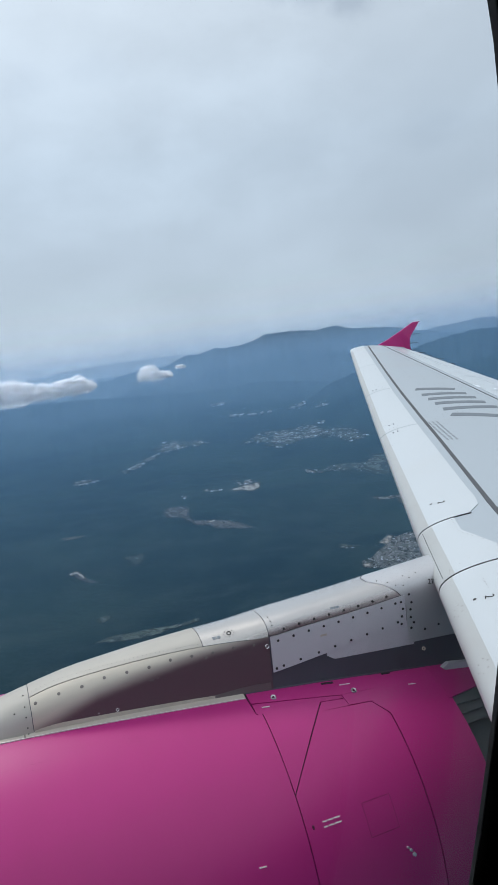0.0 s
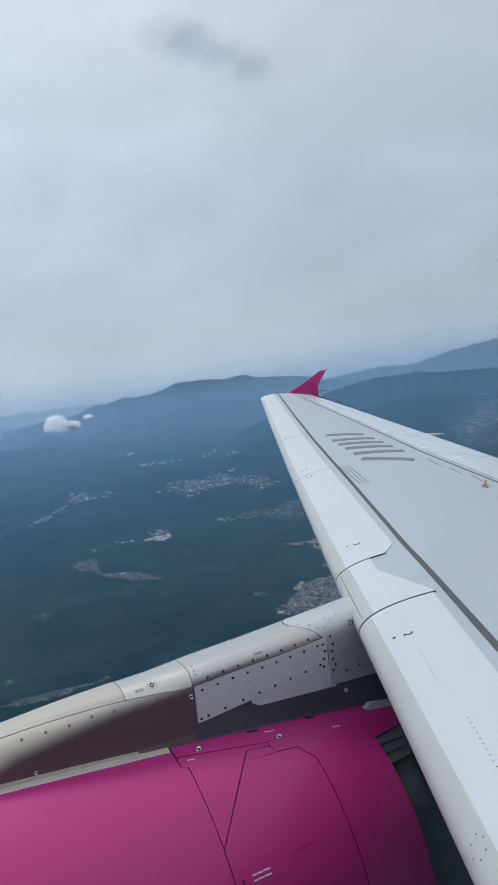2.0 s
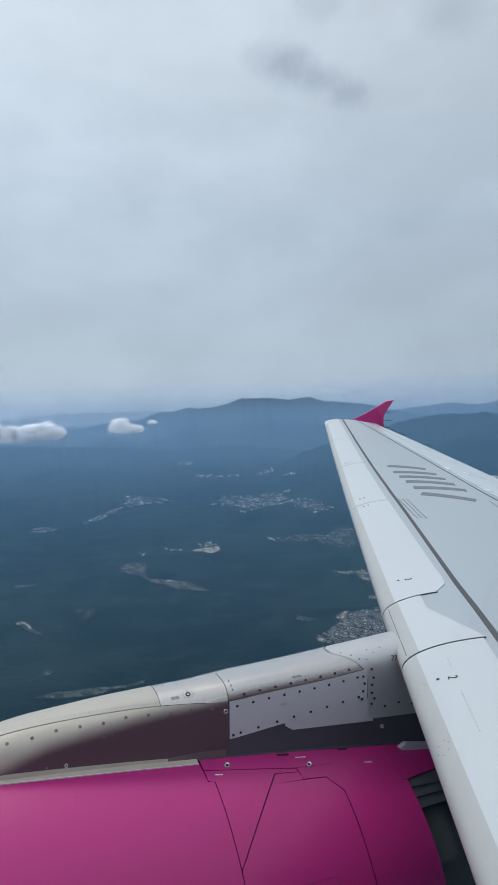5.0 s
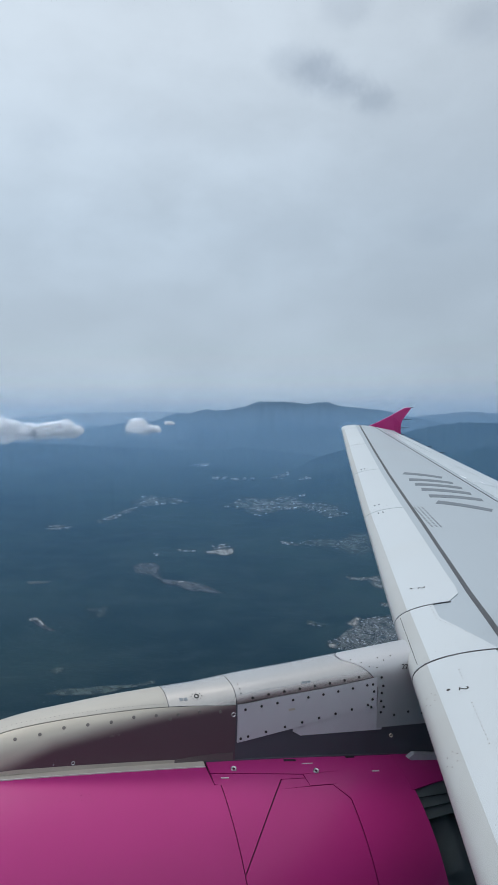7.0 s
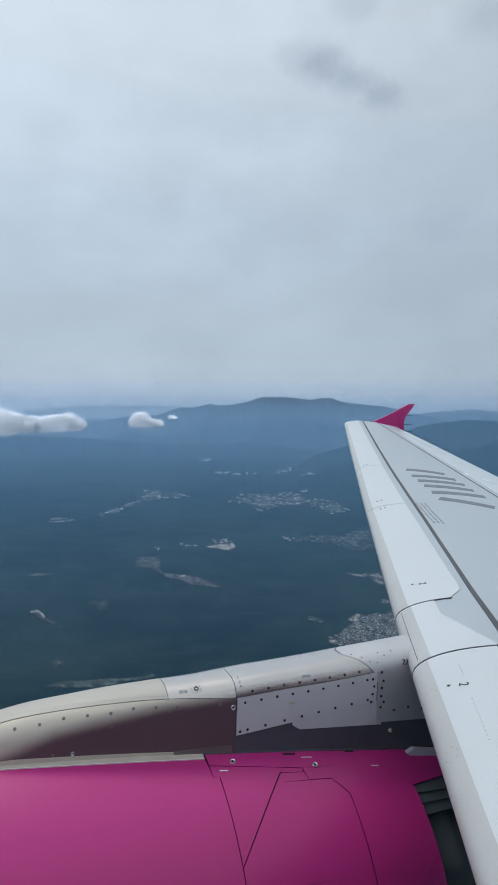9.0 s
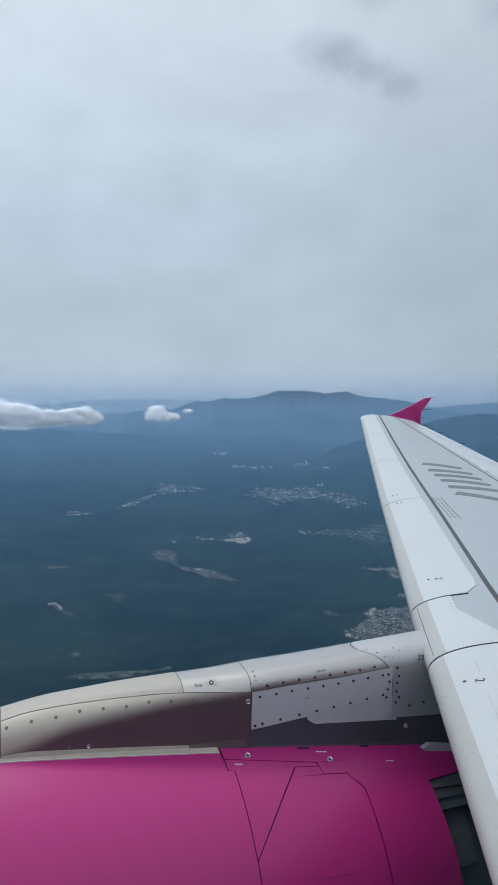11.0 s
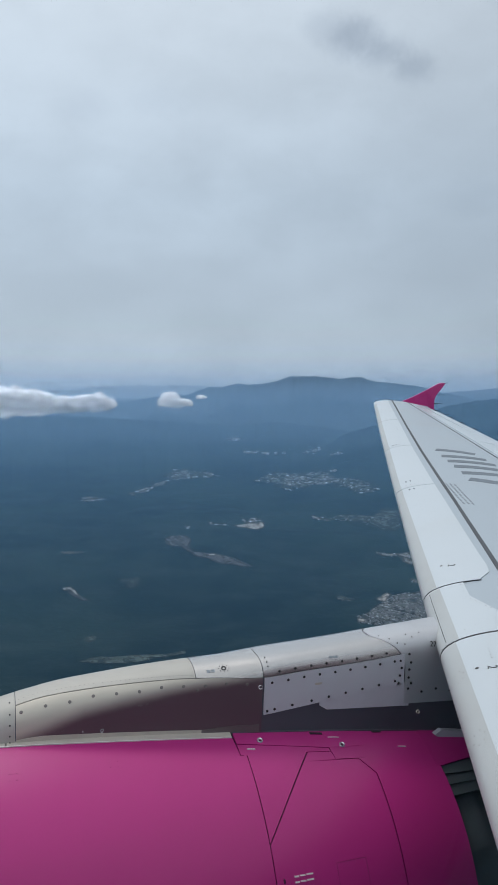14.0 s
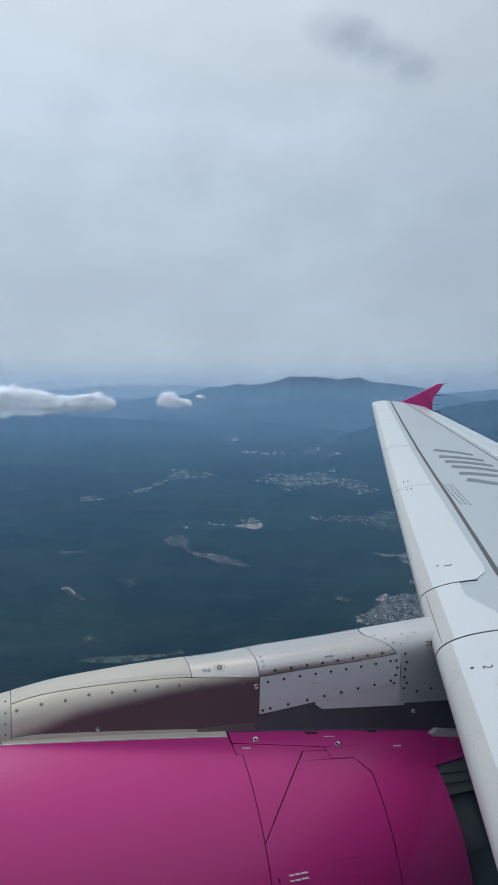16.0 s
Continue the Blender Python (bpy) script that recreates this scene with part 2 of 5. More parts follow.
def grid_solid(top, drop):
    """A closed sheet: top is an array (rows, columns, 3), drop the same array lowered by the thickness."""
    top, drop = np.asarray(top), np.asarray(drop)
    r, c, _ = top.shape
    verts = [tuple(p) for p in top.reshape(-1, 3)] + [tuple(p) for p in drop.reshape(-1, 3)]
    n = r * c
    faces = []
    for i in range(r - 1):
        for j in range(c - 1):
            a = i * c + j
            faces.append((a, a + 1, a + c + 1, a + c))
            faces.append((n + a, n + a + c, n + a + c + 1, n + a + 1))
    edge = [(0, j) for j in range(c)] + [(i, c - 1) for i in range(1, r)] + [(r - 1, j) for j in range(c - 2, -1, -1)] + [(i, 0) for i in range(r - 2, 0, -1)]
    for (i, j), (k, l) in zip(edge, edge[1:] + edge[:1]):
        a, b = i * c + j, k * c + l
        faces.append((a, n + a, n + b, b))
    bm = bmesh.new()
    vs = [bm.verts.new(v) for v in verts]
    for f in faces:
        bm.faces.new([vs[i] for i in f])
    return bm


def loft(rings, cap=True):
    """A skin over closed rings of equally many points."""
    bm = bmesh.new()
    vs = [[bm.verts.new(p) for p in ring] for ring in rings]
    n = len(rings[0])
    for a, b in zip(vs, vs[1:]):
        for i in range(n):
            bm.faces.new((a[i], a[(i + 1) % n], b[(i + 1) % n], b[i]))
    if cap:
        bm.faces.new(vs[0])
        bm.faces.new(vs[-1][::-1])
    return bm


def clipped(poly, step, place, lift, drop):
    """A sheet over a convex outline in surface coordinates: cut from a lattice, set on the surface by place(u, v, height)."""
    us, vs = [p[0] for p in poly], [p[1] for p in poly]
    nu, nv = [max(1, math.ceil((max(q) - min(q)) / s)) for q, s in ((us, step[0]), (vs, step[1]))]
    bm = bmesh.new()
    grid = [[bm.verts.new((min(us) + (max(us) - min(us)) * i / nu, min(vs) + (max(vs) - min(vs)) * j / nv, 0)) for j in range(nv + 1)] for i in range(nu + 1)]
    for i in range(nu):
        for j in range(nv):
            bm.faces.new((grid[i][j], grid[i + 1][j], grid[i + 1][j + 1], grid[i][j + 1]))
    area = sum(a[0] * b[1] - b[0] * a[1] for a, b in zip(poly, poly[1:] + poly[:1]))
    for a, b in zip(poly, poly[1:] + poly[:1]):
        side = Vector((b[1] - a[1], a[0] - b[0], 0)) * (1 if area > 0 else -1)
        bmesh.ops.bisect_plane(bm, geom=bm.verts[:] + bm.edges[:] + bm.faces[:], dist=1e-5, plane_co=(a[0], a[1], 0), plane_no=side, clear_outer=True)
    rim = [e for e in bm.edges if len(e.link_faces) == 1]
    low = bmesh.ops.extrude_edge_only(bm, edges=rim)["geom"]
    lows = {v for v in low if isinstance(v, bmesh.types.BMVert)}
    for v in bm.verts:
        v.co = place(v.co.x, v.co.y, drop if v in lows else lift)
    return bm


def disc(radius, height, segments=10, hole=0.0):
    """A low round button or ring standing on z = 0."""
    bm = bmesh.new()
    outer, mid, inner = [], [], []
    for k in range(segments):
        a = 2 * math.pi * k / segments
        c, s = math.cos(a), math.sin(a)
        outer.append(bm.verts.new((radius * c, radius * s, 0)))
        mid.append(bm.verts.new((radius * 0.8 * c, radius * 0.8 * s, height)))
        inner.append(bm.verts.new((hole * c, hole * s, height * (0.2 if hole else 1)))) if hole else None
    for k in range(segments):
        l = (k + 1) % segments
        bm.faces.new((outer[k], outer[l], mid[l], mid[k]))
        if hole:
            bm.faces.new((mid[k], mid[l], inner[l], inner[k]))
    if not hole:
        bm.faces.new(mid)
    me = bpy.data.meshes.new("button")
    bm.to_mesh(me)
    bm.free()
    return me


def stand(place, normal, turn=0.0):
    """A pose on a surface, z along its normal."""
    return Matrix.Translation(place) @ Vector(normal).to_track_quat("Z", "Y").to_matrix().to_4x4() @ Matrix.Rotation(turn, 4, "Z")


def lettering(name, text, size, m, mat, parent):
    """Raised stencil characters in the built-in font."""
    curve = bpy.data.curves.new(name, "FONT")
    curve.body, curve.size, curve.extrude, curve.align_x, curve.align_y = text, size, 0.0008, "CENTER", "CENTER"
    tmp = new(name, curve)
    me = bpy.data.meshes.new_from_object(tmp.evaluated_get(bpy.context.evaluated_depsgraph_get()))
    bpy.data.objects.remove(tmp)
    me.transform(m)
    me.materials.clear()
    return part(name, me, mat, parent, smooth=False)


# ---- the wing ----
TIP, GAP = Vector((8.2, 16.95, -0.36)), Vector((2.787, 6.05, -1.50))


def lead(y):
    k = (y - GAP.y) / (TIP.y - GAP.y)
    x, z = GAP.x + (TIP.x - GAP.x) * k, GAP.z + (TIP.z - GAP.z) * k
    x += 0.012 + 0.030 * max(0, 6.0 - y)
    if y > 16.85:
        x += 0.42 * ((y - 16.85) / 0.27) ** 2
    return x, z


def trail(y):
    return 6.9 + max(y - 6.4, 0) * 0.2654


def nose_reach(y):
    """How far the blunt nose of the slats reaches ahead of the straight leading edge."""
    return float(np.interp(y, [2.0, 3.5, 4.5, 5.3, 6.2, 7.0, 9.5, 13.0, 16.8], [0.045, 0.037, 0.027, 0.022, 0.020, 0.025, 0.036, 0.030, 0.0]))


def wing_at(y, u, lift=0.0):
    """A point of the wing's skin: u * u is the share of the chord, u < 0 lies below."""
    def raw(y, u):
        x0, z0 = lead(y)
        c = trail(y) - x0
        s = u * u
        t = 0.115 * (1 if y < 16.8 else max(0.25, 1 - ((y - 16.8) / 0.32) ** 2))
        half = 5 * t * (0.2969 * abs(u) - 0.126 * s - 0.3516 * s * s + 0.2843 * s ** 3 - 0.1036 * s ** 4)
        rise = 0.02 * math.sin(math.pi * min(s, 1))
        z = z0 + c * ((half if u > 0 else -half) + rise) - math.tan(radians(4 - (y - 2) / 15)) * c * s
        return Vector((x0 + c * s - nose_reach(y) * math.exp(-30 * s), y, z))
    p = raw(y, u)
    if not lift:
        return p
    du = raw(y, min(u + 0.004, 1)) - raw(y, u - 0.004)
    dy = raw(y + 0.02, u) - raw(y - 0.02, u)
    n = du.cross(dy).normalized()
    return p + n * lift


def u_of(y, d):
    """The skin coordinate d metres behind the leading edge; d < 0 goes round below."""
    c = trail(y) - lead(y)[0]
    return math.copysign(math.sqrt(abs(d) / c), d)


def wing_sheet(y0, y1, d0, d1, lift, drop=0.0, shear=0.0, nd=12, dy=0.13):
    rows = max(2, math.ceil((y1 - y0) / dy) + 1)
    top, low = [], []
    for i in range(rows):
        y = y0 + (y1 - y0) * i / (rows - 1)
        a, b = u_of(y, d0(y)), u_of(y, d1(y))
        top.append([]), low.append([])
        for j in range(nd):
            u = a + (b - a) * j / (nd - 1)
            yy = y - shear * (u * u if u > 0 else -u * u) * (trail(y) - lead(y)[0])
            top[-1].append(wing_at(yy, u, lift))
            low[-1].append(wing_at(yy, u, drop))
    return grid_solid(top, low)


def slat_end(y):
    return float(np.interp(y, [2, 4.4, 5.3, 6.4, 8.6, 9.2, 11, 13.6, 16.4], [0.470, 0.485, 0.500, 0.503, 0.438, 0.420, 0.384, 0.368, 0.350]))


def strip_at(y):
    return float(np.interp(y, [2, 4.5, 5.5, 6.5, 8, 9, 10.6, 12.75, 16.3], [0.565, 0.575, 0.582, 0.572, 0.543, 0.515, 0.480, 0.460, 0.456]))


def spar(y):
    return (trail(y) - lead(y)[0]) * (0.575 + 0.02 * max(0, 9 - y))


wing = thing("aircraft_wing", lead(1.7)[:1] + (1.7, -1.95), "swept white and grey airliner wing seen from above", "aircraft wing", m=AIR)
ys = [1.7 + (16.85 - 1.7) * i / 60 for i in range(61)] + [16.92, 16.98, 17.03, 17.07, 17.10, 17.12]
us = [-1 + 2 * k / 56 for k in range(57)]
part("wing_box", loft([[wing_at(y, u) for u in us[:-1]] for y in ys]), M["wing"], wing, "smooth grey painted wing skin")


def chord_part(k):
    return lambda y: (trail(y) - lead(y)[0]) * k


SH = 0.35
cuts = [6.096, 8.86, 11.22, 13.80, 16.40]
for a, b in zip(cuts, cuts[1:]):
    slat = part("slat", wing_sheet(a + (0.003 if a < 8 else 0.008), b - (0.003 if b < 8 else 0.008), lambda y: -0.10, lambda y: slat_end(y) - 0.11 * max(0, min(1, (6.24 - y) / 0.13)), 0.007, 0.001, SH, 16), M["slat"], wing, "white leading edge slat")
    part("worn_nose", wing_sheet(a + (0.006 if a < 8 else 0.012), b - (0.006 if b < 8 else 0.012), lambda y: -0.095, lambda y: 0.055 + 0.01 * max(0, 9 - y), 0.0085, 0.006, SH, 10), M["leading"], slat, "dull grey worn nose of the slat")
part("tip_edge", wing_sheet(16.412, 16.97, lambda y: -0.06, lambda y: slat_end(y) + 0.0, 0.006, 0.001, SH, 14, 0.08), M["slat"], wing, "white rounded wing tip edge")
inner = part("slat", wing_sheet(1.9, 5.309, lambda y: -0.14, slat_end, 0.007, 0.001, SH, 18), M["slat"], wing, "white inboard slat marked with a small number")
part("worn_nose", wing_sheet(1.92, 5.305, lambda y: -0.13, lambda y: 0.077, 0.0085, 0.006, SH, 12), M["leading"], inner, "dull grey worn nose of the slat")
# fixed panel between the slats, over the engine pylon, with a slanting rear border
fixed = part("leading_edge_panel", wing_sheet(5.327, 6.084, lambda y: -0.12, lambda y: 0.52 - 0.25 * min(1, max(0, (y - 5.33) / 0.52)), 0.006, 0.001, SH, 16, 0.06), M["slat"], wing, "white fixed panel between two slats")
part("worn_nose", wing_sheet(5.330, 6.081, lambda y: -0.11, lambda y: 0.10, 0.0075, 0.005, SH, 10, 0.06), M["leading"], fixed, "dull grey nose of the panel")
part("access_strip", wing_sheet(5.36, 6.05, lambda y: 0.031, lambda y: 0.0335, 0.0082, 0.006, SH, 3, 0.1), M["gap"], fixed, "thin dark joint")
part("end_seal", wing_sheet(5.313, 5.323, lambda y: -0.13, lambda y: 0.52, 0.0080, 0.001, SH, 22, 0.05), M["gap"], wing, "dark rubber seal at the slat's end")
part("end_seal", wing_sheet(6.087, 6.092, lambda y: -0.11, lambda y: 0.405, 0.0072, 0.001, SH, 20, 0.05), M["gap"], wing)
# dark sealing strip behind the slats, thin joint at the rear spar
part("sealing_strip", wing_sheet(1.9, 16.85, strip_at, lambda y: strip_at(y) + 0.036 + 0.004 * max(0, 7 - y), 0.004, 0.0, 0, 4), M["seal"], wing, "long dark grey sealing strip")
part("rear_joint", wing_sheet(5.5, 16.9, spar, lambda y: spar(y) + 0.022, 0.004, 0.0, 0, 3), M["seal"], wing, "thin dark joint along the rear spar")
part("shroud", wing_sheet(6.6, 16.75, lambda y: spar(y) + 0.024, lambda y: spar(y) + 0.10, 0.004, 0.0, 0, 3), M["wing"], wing, "narrow grey shroud")
flaps = [6.7, 8.72, 10.22, 11.74, 13.3]
for a, b in zip(flaps, flaps[1:]):
    part("spoiler", wing_sheet(a + 0.012, b - 0.012, lambda y: spar(y) + 0.108, chord_part(0.80), 0.008, 0.001, -0.10, 8), M["control"], wing, "pale grey spoiler panel")
    part("flap", wing_sheet(a + 0.012, b - 0.012, chord_part(0.81), chord_part(0.995), 0.004, 0.0, -0.10, 6), M["control"], wing, "pale grey trailing edge flap")
part("aileron", wing_sheet(13.32, 16.25, lambda y: spar(y) + 0.108, chord_part(0.78), 0.005, 0.0, 0, 6), M["control"], wing, "pale fixed panel ahead of the aileron")
part("aileron", wing_sheet(13.32, 16.25, chord_part(0.80), chord_part(0.995), 0.007, 0.0, 0, 6), M["control"], wing, "pale grey aileron")

# flap track fairings under the trailing edge
for y, x1 in ((11.75, 9.05), (8.1, 8.35)):
    x0, zt = 5.6 if y < 10 else 6.5, wing_at(y, 0.99).z
    rings = []
    for k in range(15):
        f = k / 14
        r = 0.12 * (math.sin(math.pi * (0.06 + 0.90 * f)) ** 0.9) * (1 - 0.6 * f) + 0.010
        x = x0 + (x1 - x0) * f
        zc = zt - 0.11 - 0.09 * f
        rings.append([(x, y + r * 0.62 * math.cos(a), zc + r * math.sin(a)) for a in [2 * math.pi * q / 14 for q in range(14)]])
    part("flap_track_fairing", loft(rings), M["control"], wing, "slender pale fairing ending in a point")

# wingtip fence
fence = [(8.98, -0.32), (9.30, -0.20), (9.68, -0.03), (10.06, 0.155), (10.24, 0.165), (10.12, 0.02), (9.96, -0.15), (9.91, -0.25), (9.90, -0.40), (9.90, -0.75), (10.02, -1.05), (9.85, -1.1), (9.2, -0.72)]
bm = bmesh.new()
sides = []
for o, shrink in ((-0.022, 0.985), (0.0, 1.0), (0.022, 0.985)):
    cx, cz = 9.6, -0.3
    sides.append([bm.verts.new((cx + (x - cx) * shrink, 17.05 + o + 0.16 * max(0, z + 0.3), cz + (z - cz) * shrink)) for x, z in fence])
for a, b in zip(sides, sides[1:]):
    for k in range(len(fence)):
        l = (k + 1) % len(fence)
        bm.faces.new((a[k], a[l], b[l], b[k]))
bm.faces.new(sides[0])
bm.faces.new(sides[-1][::-1])
bmesh.ops.triangulate(bm, faces=[f for f in bm.faces if len(f.verts) > 4])
tipfence = part("wingtip_fence", bm, M["pinkfin"], wing, "magenta painted swept wingtip fence", smooth=False)
bm = bmesh.new()
bmesh.ops.create_cone(bm, cap_ends=True, segments=8, radius1=0.014, radius2=0.006, depth=0.24, matrix=pose(10.19, 17.12, 0.15, 0, 80, 0))
part("navigation_light", bm, M["gap"], tipfence, "small dark rear lamp")

# static dischargers along the outer trailing edge
bm = bmesh.new()
bmesh.ops.create_cone(bm, cap_ends=True, segments=6, radius1=0.011, radius2=0.005, depth=0.24, matrix=pose(0.11, 0, 0, 0, 90, 0))
wick = bpy.data.meshes.new("wick")
bm.to_mesh(wick)
bm.free()
wick.materials.append(M["gap"])
for y in (14.2, 14.9, 15.5, 16.0, 16.5):
    p = wing_at(y, 0.995)
    part("static_discharger", wick, M["gap"], wing, "thin dark static discharger").matrix_basis = pose(p.x, p.y, p.z, 0, 4, 6)
part("static_discharger", wick, M["gap"], wing).matrix_basis = pose(9.98, 17.06, -0.13, 0, 0, 0)
part("static_discharger", wick, M["gap"], wing).matrix_basis = pose(9.92, 17.06, -0.34, 0, 0, 0)


def on_wing(y, d, lift=0.009):
    """A place on the upper skin and its normal."""
    u = u_of(y, d)
    p = wing_at(y, u, lift)
    return p, (wing_at(y, u, lift + 0.1) - p).normalized()


def skin_bar(name, corners, mat, parent, lift=0.0065, label=""):
    """A flat painted bar between two ends (y, d) with its half width."""
    (y0, d0), (y1, d1), half = corners
    n, top, low = 8, [], []
    ln = math.hypot(y1 - y0, d1 - d0)
    py, pd = -(d1 - d0) / ln * half, (y1 - y0) / ln * half
    for k in range(n):
        f = k / (n - 1)
        y, d = y0 + (y1 - y0) * f, d0 + (d1 - d0) * f
        pts = [(y + s * py, d + s * pd) for s in (-1, 0, 1)]
        top.append([wing_at(a, u_of(a, b), lift) for a, b in pts])
        low.append([wing_at(a, u_of(a, b), 0.0) for a, b in pts])
    return part(name, grid_solid(top, low), mat, parent, label)


# the large painted registration as plain bars, one for each character
for y0, y1, d0, d1 in ((10.66, 10.46, 0.74, 1.36), (10.20, 10.10, 0.76, 1.46), (9.87, 9.78, 0.80, 1.53), (9.55, 9.44, 0.84, 1.58), (9.17, 9.10, 0.88, 1.66), (8.84, 8.52, 0.92, 1.62)):
    skin_bar("painted_bar", ((y0, d0), (y1, d1), 0.078), M["mark"], wing, 0.0025, "plain grey painted bar")
# three rows of small lettering that cannot be read
for d, y0 in ((0.575, 8.68), (0.625, 8.66), (0.675, 8.63)):
    y = y0
    for ln in (0.09, 0.05, 0.11, 0.07, 0.10, 0.05, 0.08, 0.07):
        skin_bar("small_lettering", ((y, d), (y - ln, d + 0.008), 0.0095), M["faint"], wing, 0.0025, "short grey bar of small lettering")
        y -= ln + 0.034
        d += 0.009
for y0, y1, d in ((8.55, 8.10, 1.83), (8.02, 7.70, 1.94), (7.62, 7.25, 2.08)):
    skin_bar("walkway_mark", ((y0, d), (y1, d + 0.03), 0.012), M["faint"], wing, 0.0025, "faded grey walkway mark")
# rope bracket on the upper skin
p, n = on_wing(7.12, 2.02, 0.0)
bm = bmesh.new()
for k in range(9):
    a = math.pi * k / 8
    bmesh.ops.create_cube(bm, size=1, matrix=stand(p, n) @ Matrix.Translation((0.05 * math.cos(a), 0, 0.05 * math.sin(a))) @ Matrix.Rotation(-a, 4, "Y") @ Matrix.Diagonal((0.018, 0.02, 0.022, 1)))
bmesh.ops.create_cube(bm, size=1, matrix=stand(p, n) @ Matrix.Diagonal((0.16, 0.06, 0.014, 1)))
part("rope_bracket", bm, M["rust"], wing, "copper coloured rope bracket")

# small slat numbers and dots
for y, d, size, ln in ((4.87, 0.205, 0.076, 0.10), (6.34, 0.24, 0.078, 0.09)):
    p, n = on_wing(y, d, 0.0082)
    lettering("slat_number", "2", size, stand(p, n) @ Matrix.Rotation(radians(-28), 4, "Z"), M["ink"], wing)
    p, n = on_wing(y + 0.055, d - 0.075, 0.0075)
    dot = part("slat_dot", disc(0.011, 0.0015, 10), M["ink"], wing)
    dot.matrix_basis = stand(p, n)
for y, d in ((9.10, 0.12), (9.08, 0.17), (8.74, 0.13), (8.72, 0.18), (11.36, 0.11), (11.34, 0.16)):
    skin_bar("slat_stencil", ((y, d), (y - 0.05, d + 0.004), 0.0075), M["mark"], wing, 0.0085)

# rivets of the slats and panels, too small to pick apart
bm = bmesh.new()


def rivet(p, n, r=0.0045, h=0.002):
    m = stand(p, n)
    vs = [bm.verts.new(m @ Vector((r * math.cos(a), r * math.sin(a), 0.0))) for a in [math.pi * k / 3 for k in range(6)]]
    top = bm.verts.new(m @ Vector((0, 0, h)))
    for k in range(6):
        bm.faces.new((vs[k], vs[(k + 1) % 6], top))


for y0, y1, d in ((5.06, 4.90, 0.23), (4.72, 4.30, 0.215), (4.05, 3.55, 0.232)):
    for k in range(int((y0 - y1) / 0.035)):
        rivet(*on_wing(y0 - 0.035 * k, d - 0.001 * k, 0.0072))
for yc in (4.95, 4.43, 3.55):
    for k in range(6):
        a = 2 * math.pi * k / 6 + 0.4
        rivet(*on_wing(yc + 0.045 * math.cos(a), 0.037 + 0.024 * math.sin(a), 0.0088))
for k in range(13):
    f = k / 12
    rivet(*on_wing(5.40 + 0.62 * f, 0.52 - 0.25 * min(1, max(0, (5.40 + 0.62 * f + 0.10 - 5.33) / 0.52)) - 0.02, 0.0062), r=0.0045)
for k in range(7):
    rivet(*on_wing(5.36, 0.08 + 0.07 * k, 0.0062), r=0.0045)
for y in (13.8, 11.22, 8.86):
    for k in range(5):
        rivet(*on_wing(y + 0.05, 0.06 + 0.05 * k, 0.0072), r=0.005)
part("rivets", bm, M["pad"], wing, smooth=False, kind="stuff")


# ---- the engine ----
AXIS_Y, AXIS_Z = 5.75, -3.04
PROFILE = [(-2.45, 0.92), (-2.38, 1.02), (-2.2, 1.09), (-1.8, 1.15), (-1.2, 1.205), (-0.6, 1.215), (0.0, 1.20), (0.6, 1.155), (1.2, 1.10), (1.8, 1.04), (2.42, 0.965), (2.9, 0.90)]


def nac_r(x):
    return float(np.interp(x, [p[0] for p in PROFILE], [p[1] for p in PROFILE]))


def nac_smooth(x):
    return sum(nac_r(x + d) for d in (-0.25, -0.12, 0, 0.12, 0.25)) / 5 if -1.9 < x < 2.2 else nac_r(x)


def on_nac(x, a, lift=0.0):
    """A point of the cowling; a is the angle in degrees from the top towards the fuselage."""
    r = nac_smooth(x) + lift
    return Vector((x, AXIS_Y - r * math.sin(radians(a)), AXIS_Z + r * math.cos(radians(a))))


def nac_pose(x, a, lift=0.0, turn=0.0):
    p = on_nac(x, a, lift)
    return stand(p, (0.05, -math.sin(radians(a)), math.cos(radians(a))), turn)


def cowl(name, poly, mat, parent, label="", lift=0.0, drop=-0.012, step=(0.12, 3.0)):
    ob = part(name, clipped(poly, step, on_nac, lift, drop), mat, parent, label)
    # the true normals of the round cowling, so that butted pieces shade as one skin
    me, out = ob.data, []
    for f in me.polygons:
        for v in f.vertices:
            c = me.vertices[v].co
            way = Vector((0, c.y - AXIS_Y, c.z - AXIS_Z)).normalized()
            way.x = (nac_smooth(c.x - 0.05) - nac_smooth(c.x + 0.05)) / 0.1
            way.normalize()
            out.append(way if f.normal.dot(way) > 0.8 else f.normal.copy())
    me.normals_split_custom_set(out)
    return ob


engine = thing("jet_engine", (0.0, AXIS_Y, AXIS_Z), "magenta painted jet engine nacelle below the wing", "jet engine", m=AIR)
# inner barrel seen only in the joints
rings = [[on_nac(x, a, -0.010) for a in range(0, 360, 5)] for x in [-2.4, -2.2, -1.8, -1.2, -0.6, 0, 0.3, 0.6, 0.9, 1.2, 1.5, 1.8, 2.1, 2.38]]
part("inner_barrel", loft(rings), M["pinkjoint"], engine, "dark barrel behind the cowl joints")
rings = [[on_nac(x, a, lift) for a in range(0, 360, 5)] for x, lift in ((-1.24, 0.0), (-1.8, 0.0), (-2.2, 0.0), (-2.38, 0.0), (-2.45, 0.0), (-2.40, -0.12), (-2.2, -0.24), (-1.6, -0.30))]
part("inlet_cowl", loft(rings, False), M["silver"], engine, "bare metal inlet lip")
cowl("cowl_corner", [(-1.2, 11.9), (1.188, 15.52), (1.198, 22.2), (-1.2, 22.2)], M["pink"], engine, "upper edge of the fan cowl door")
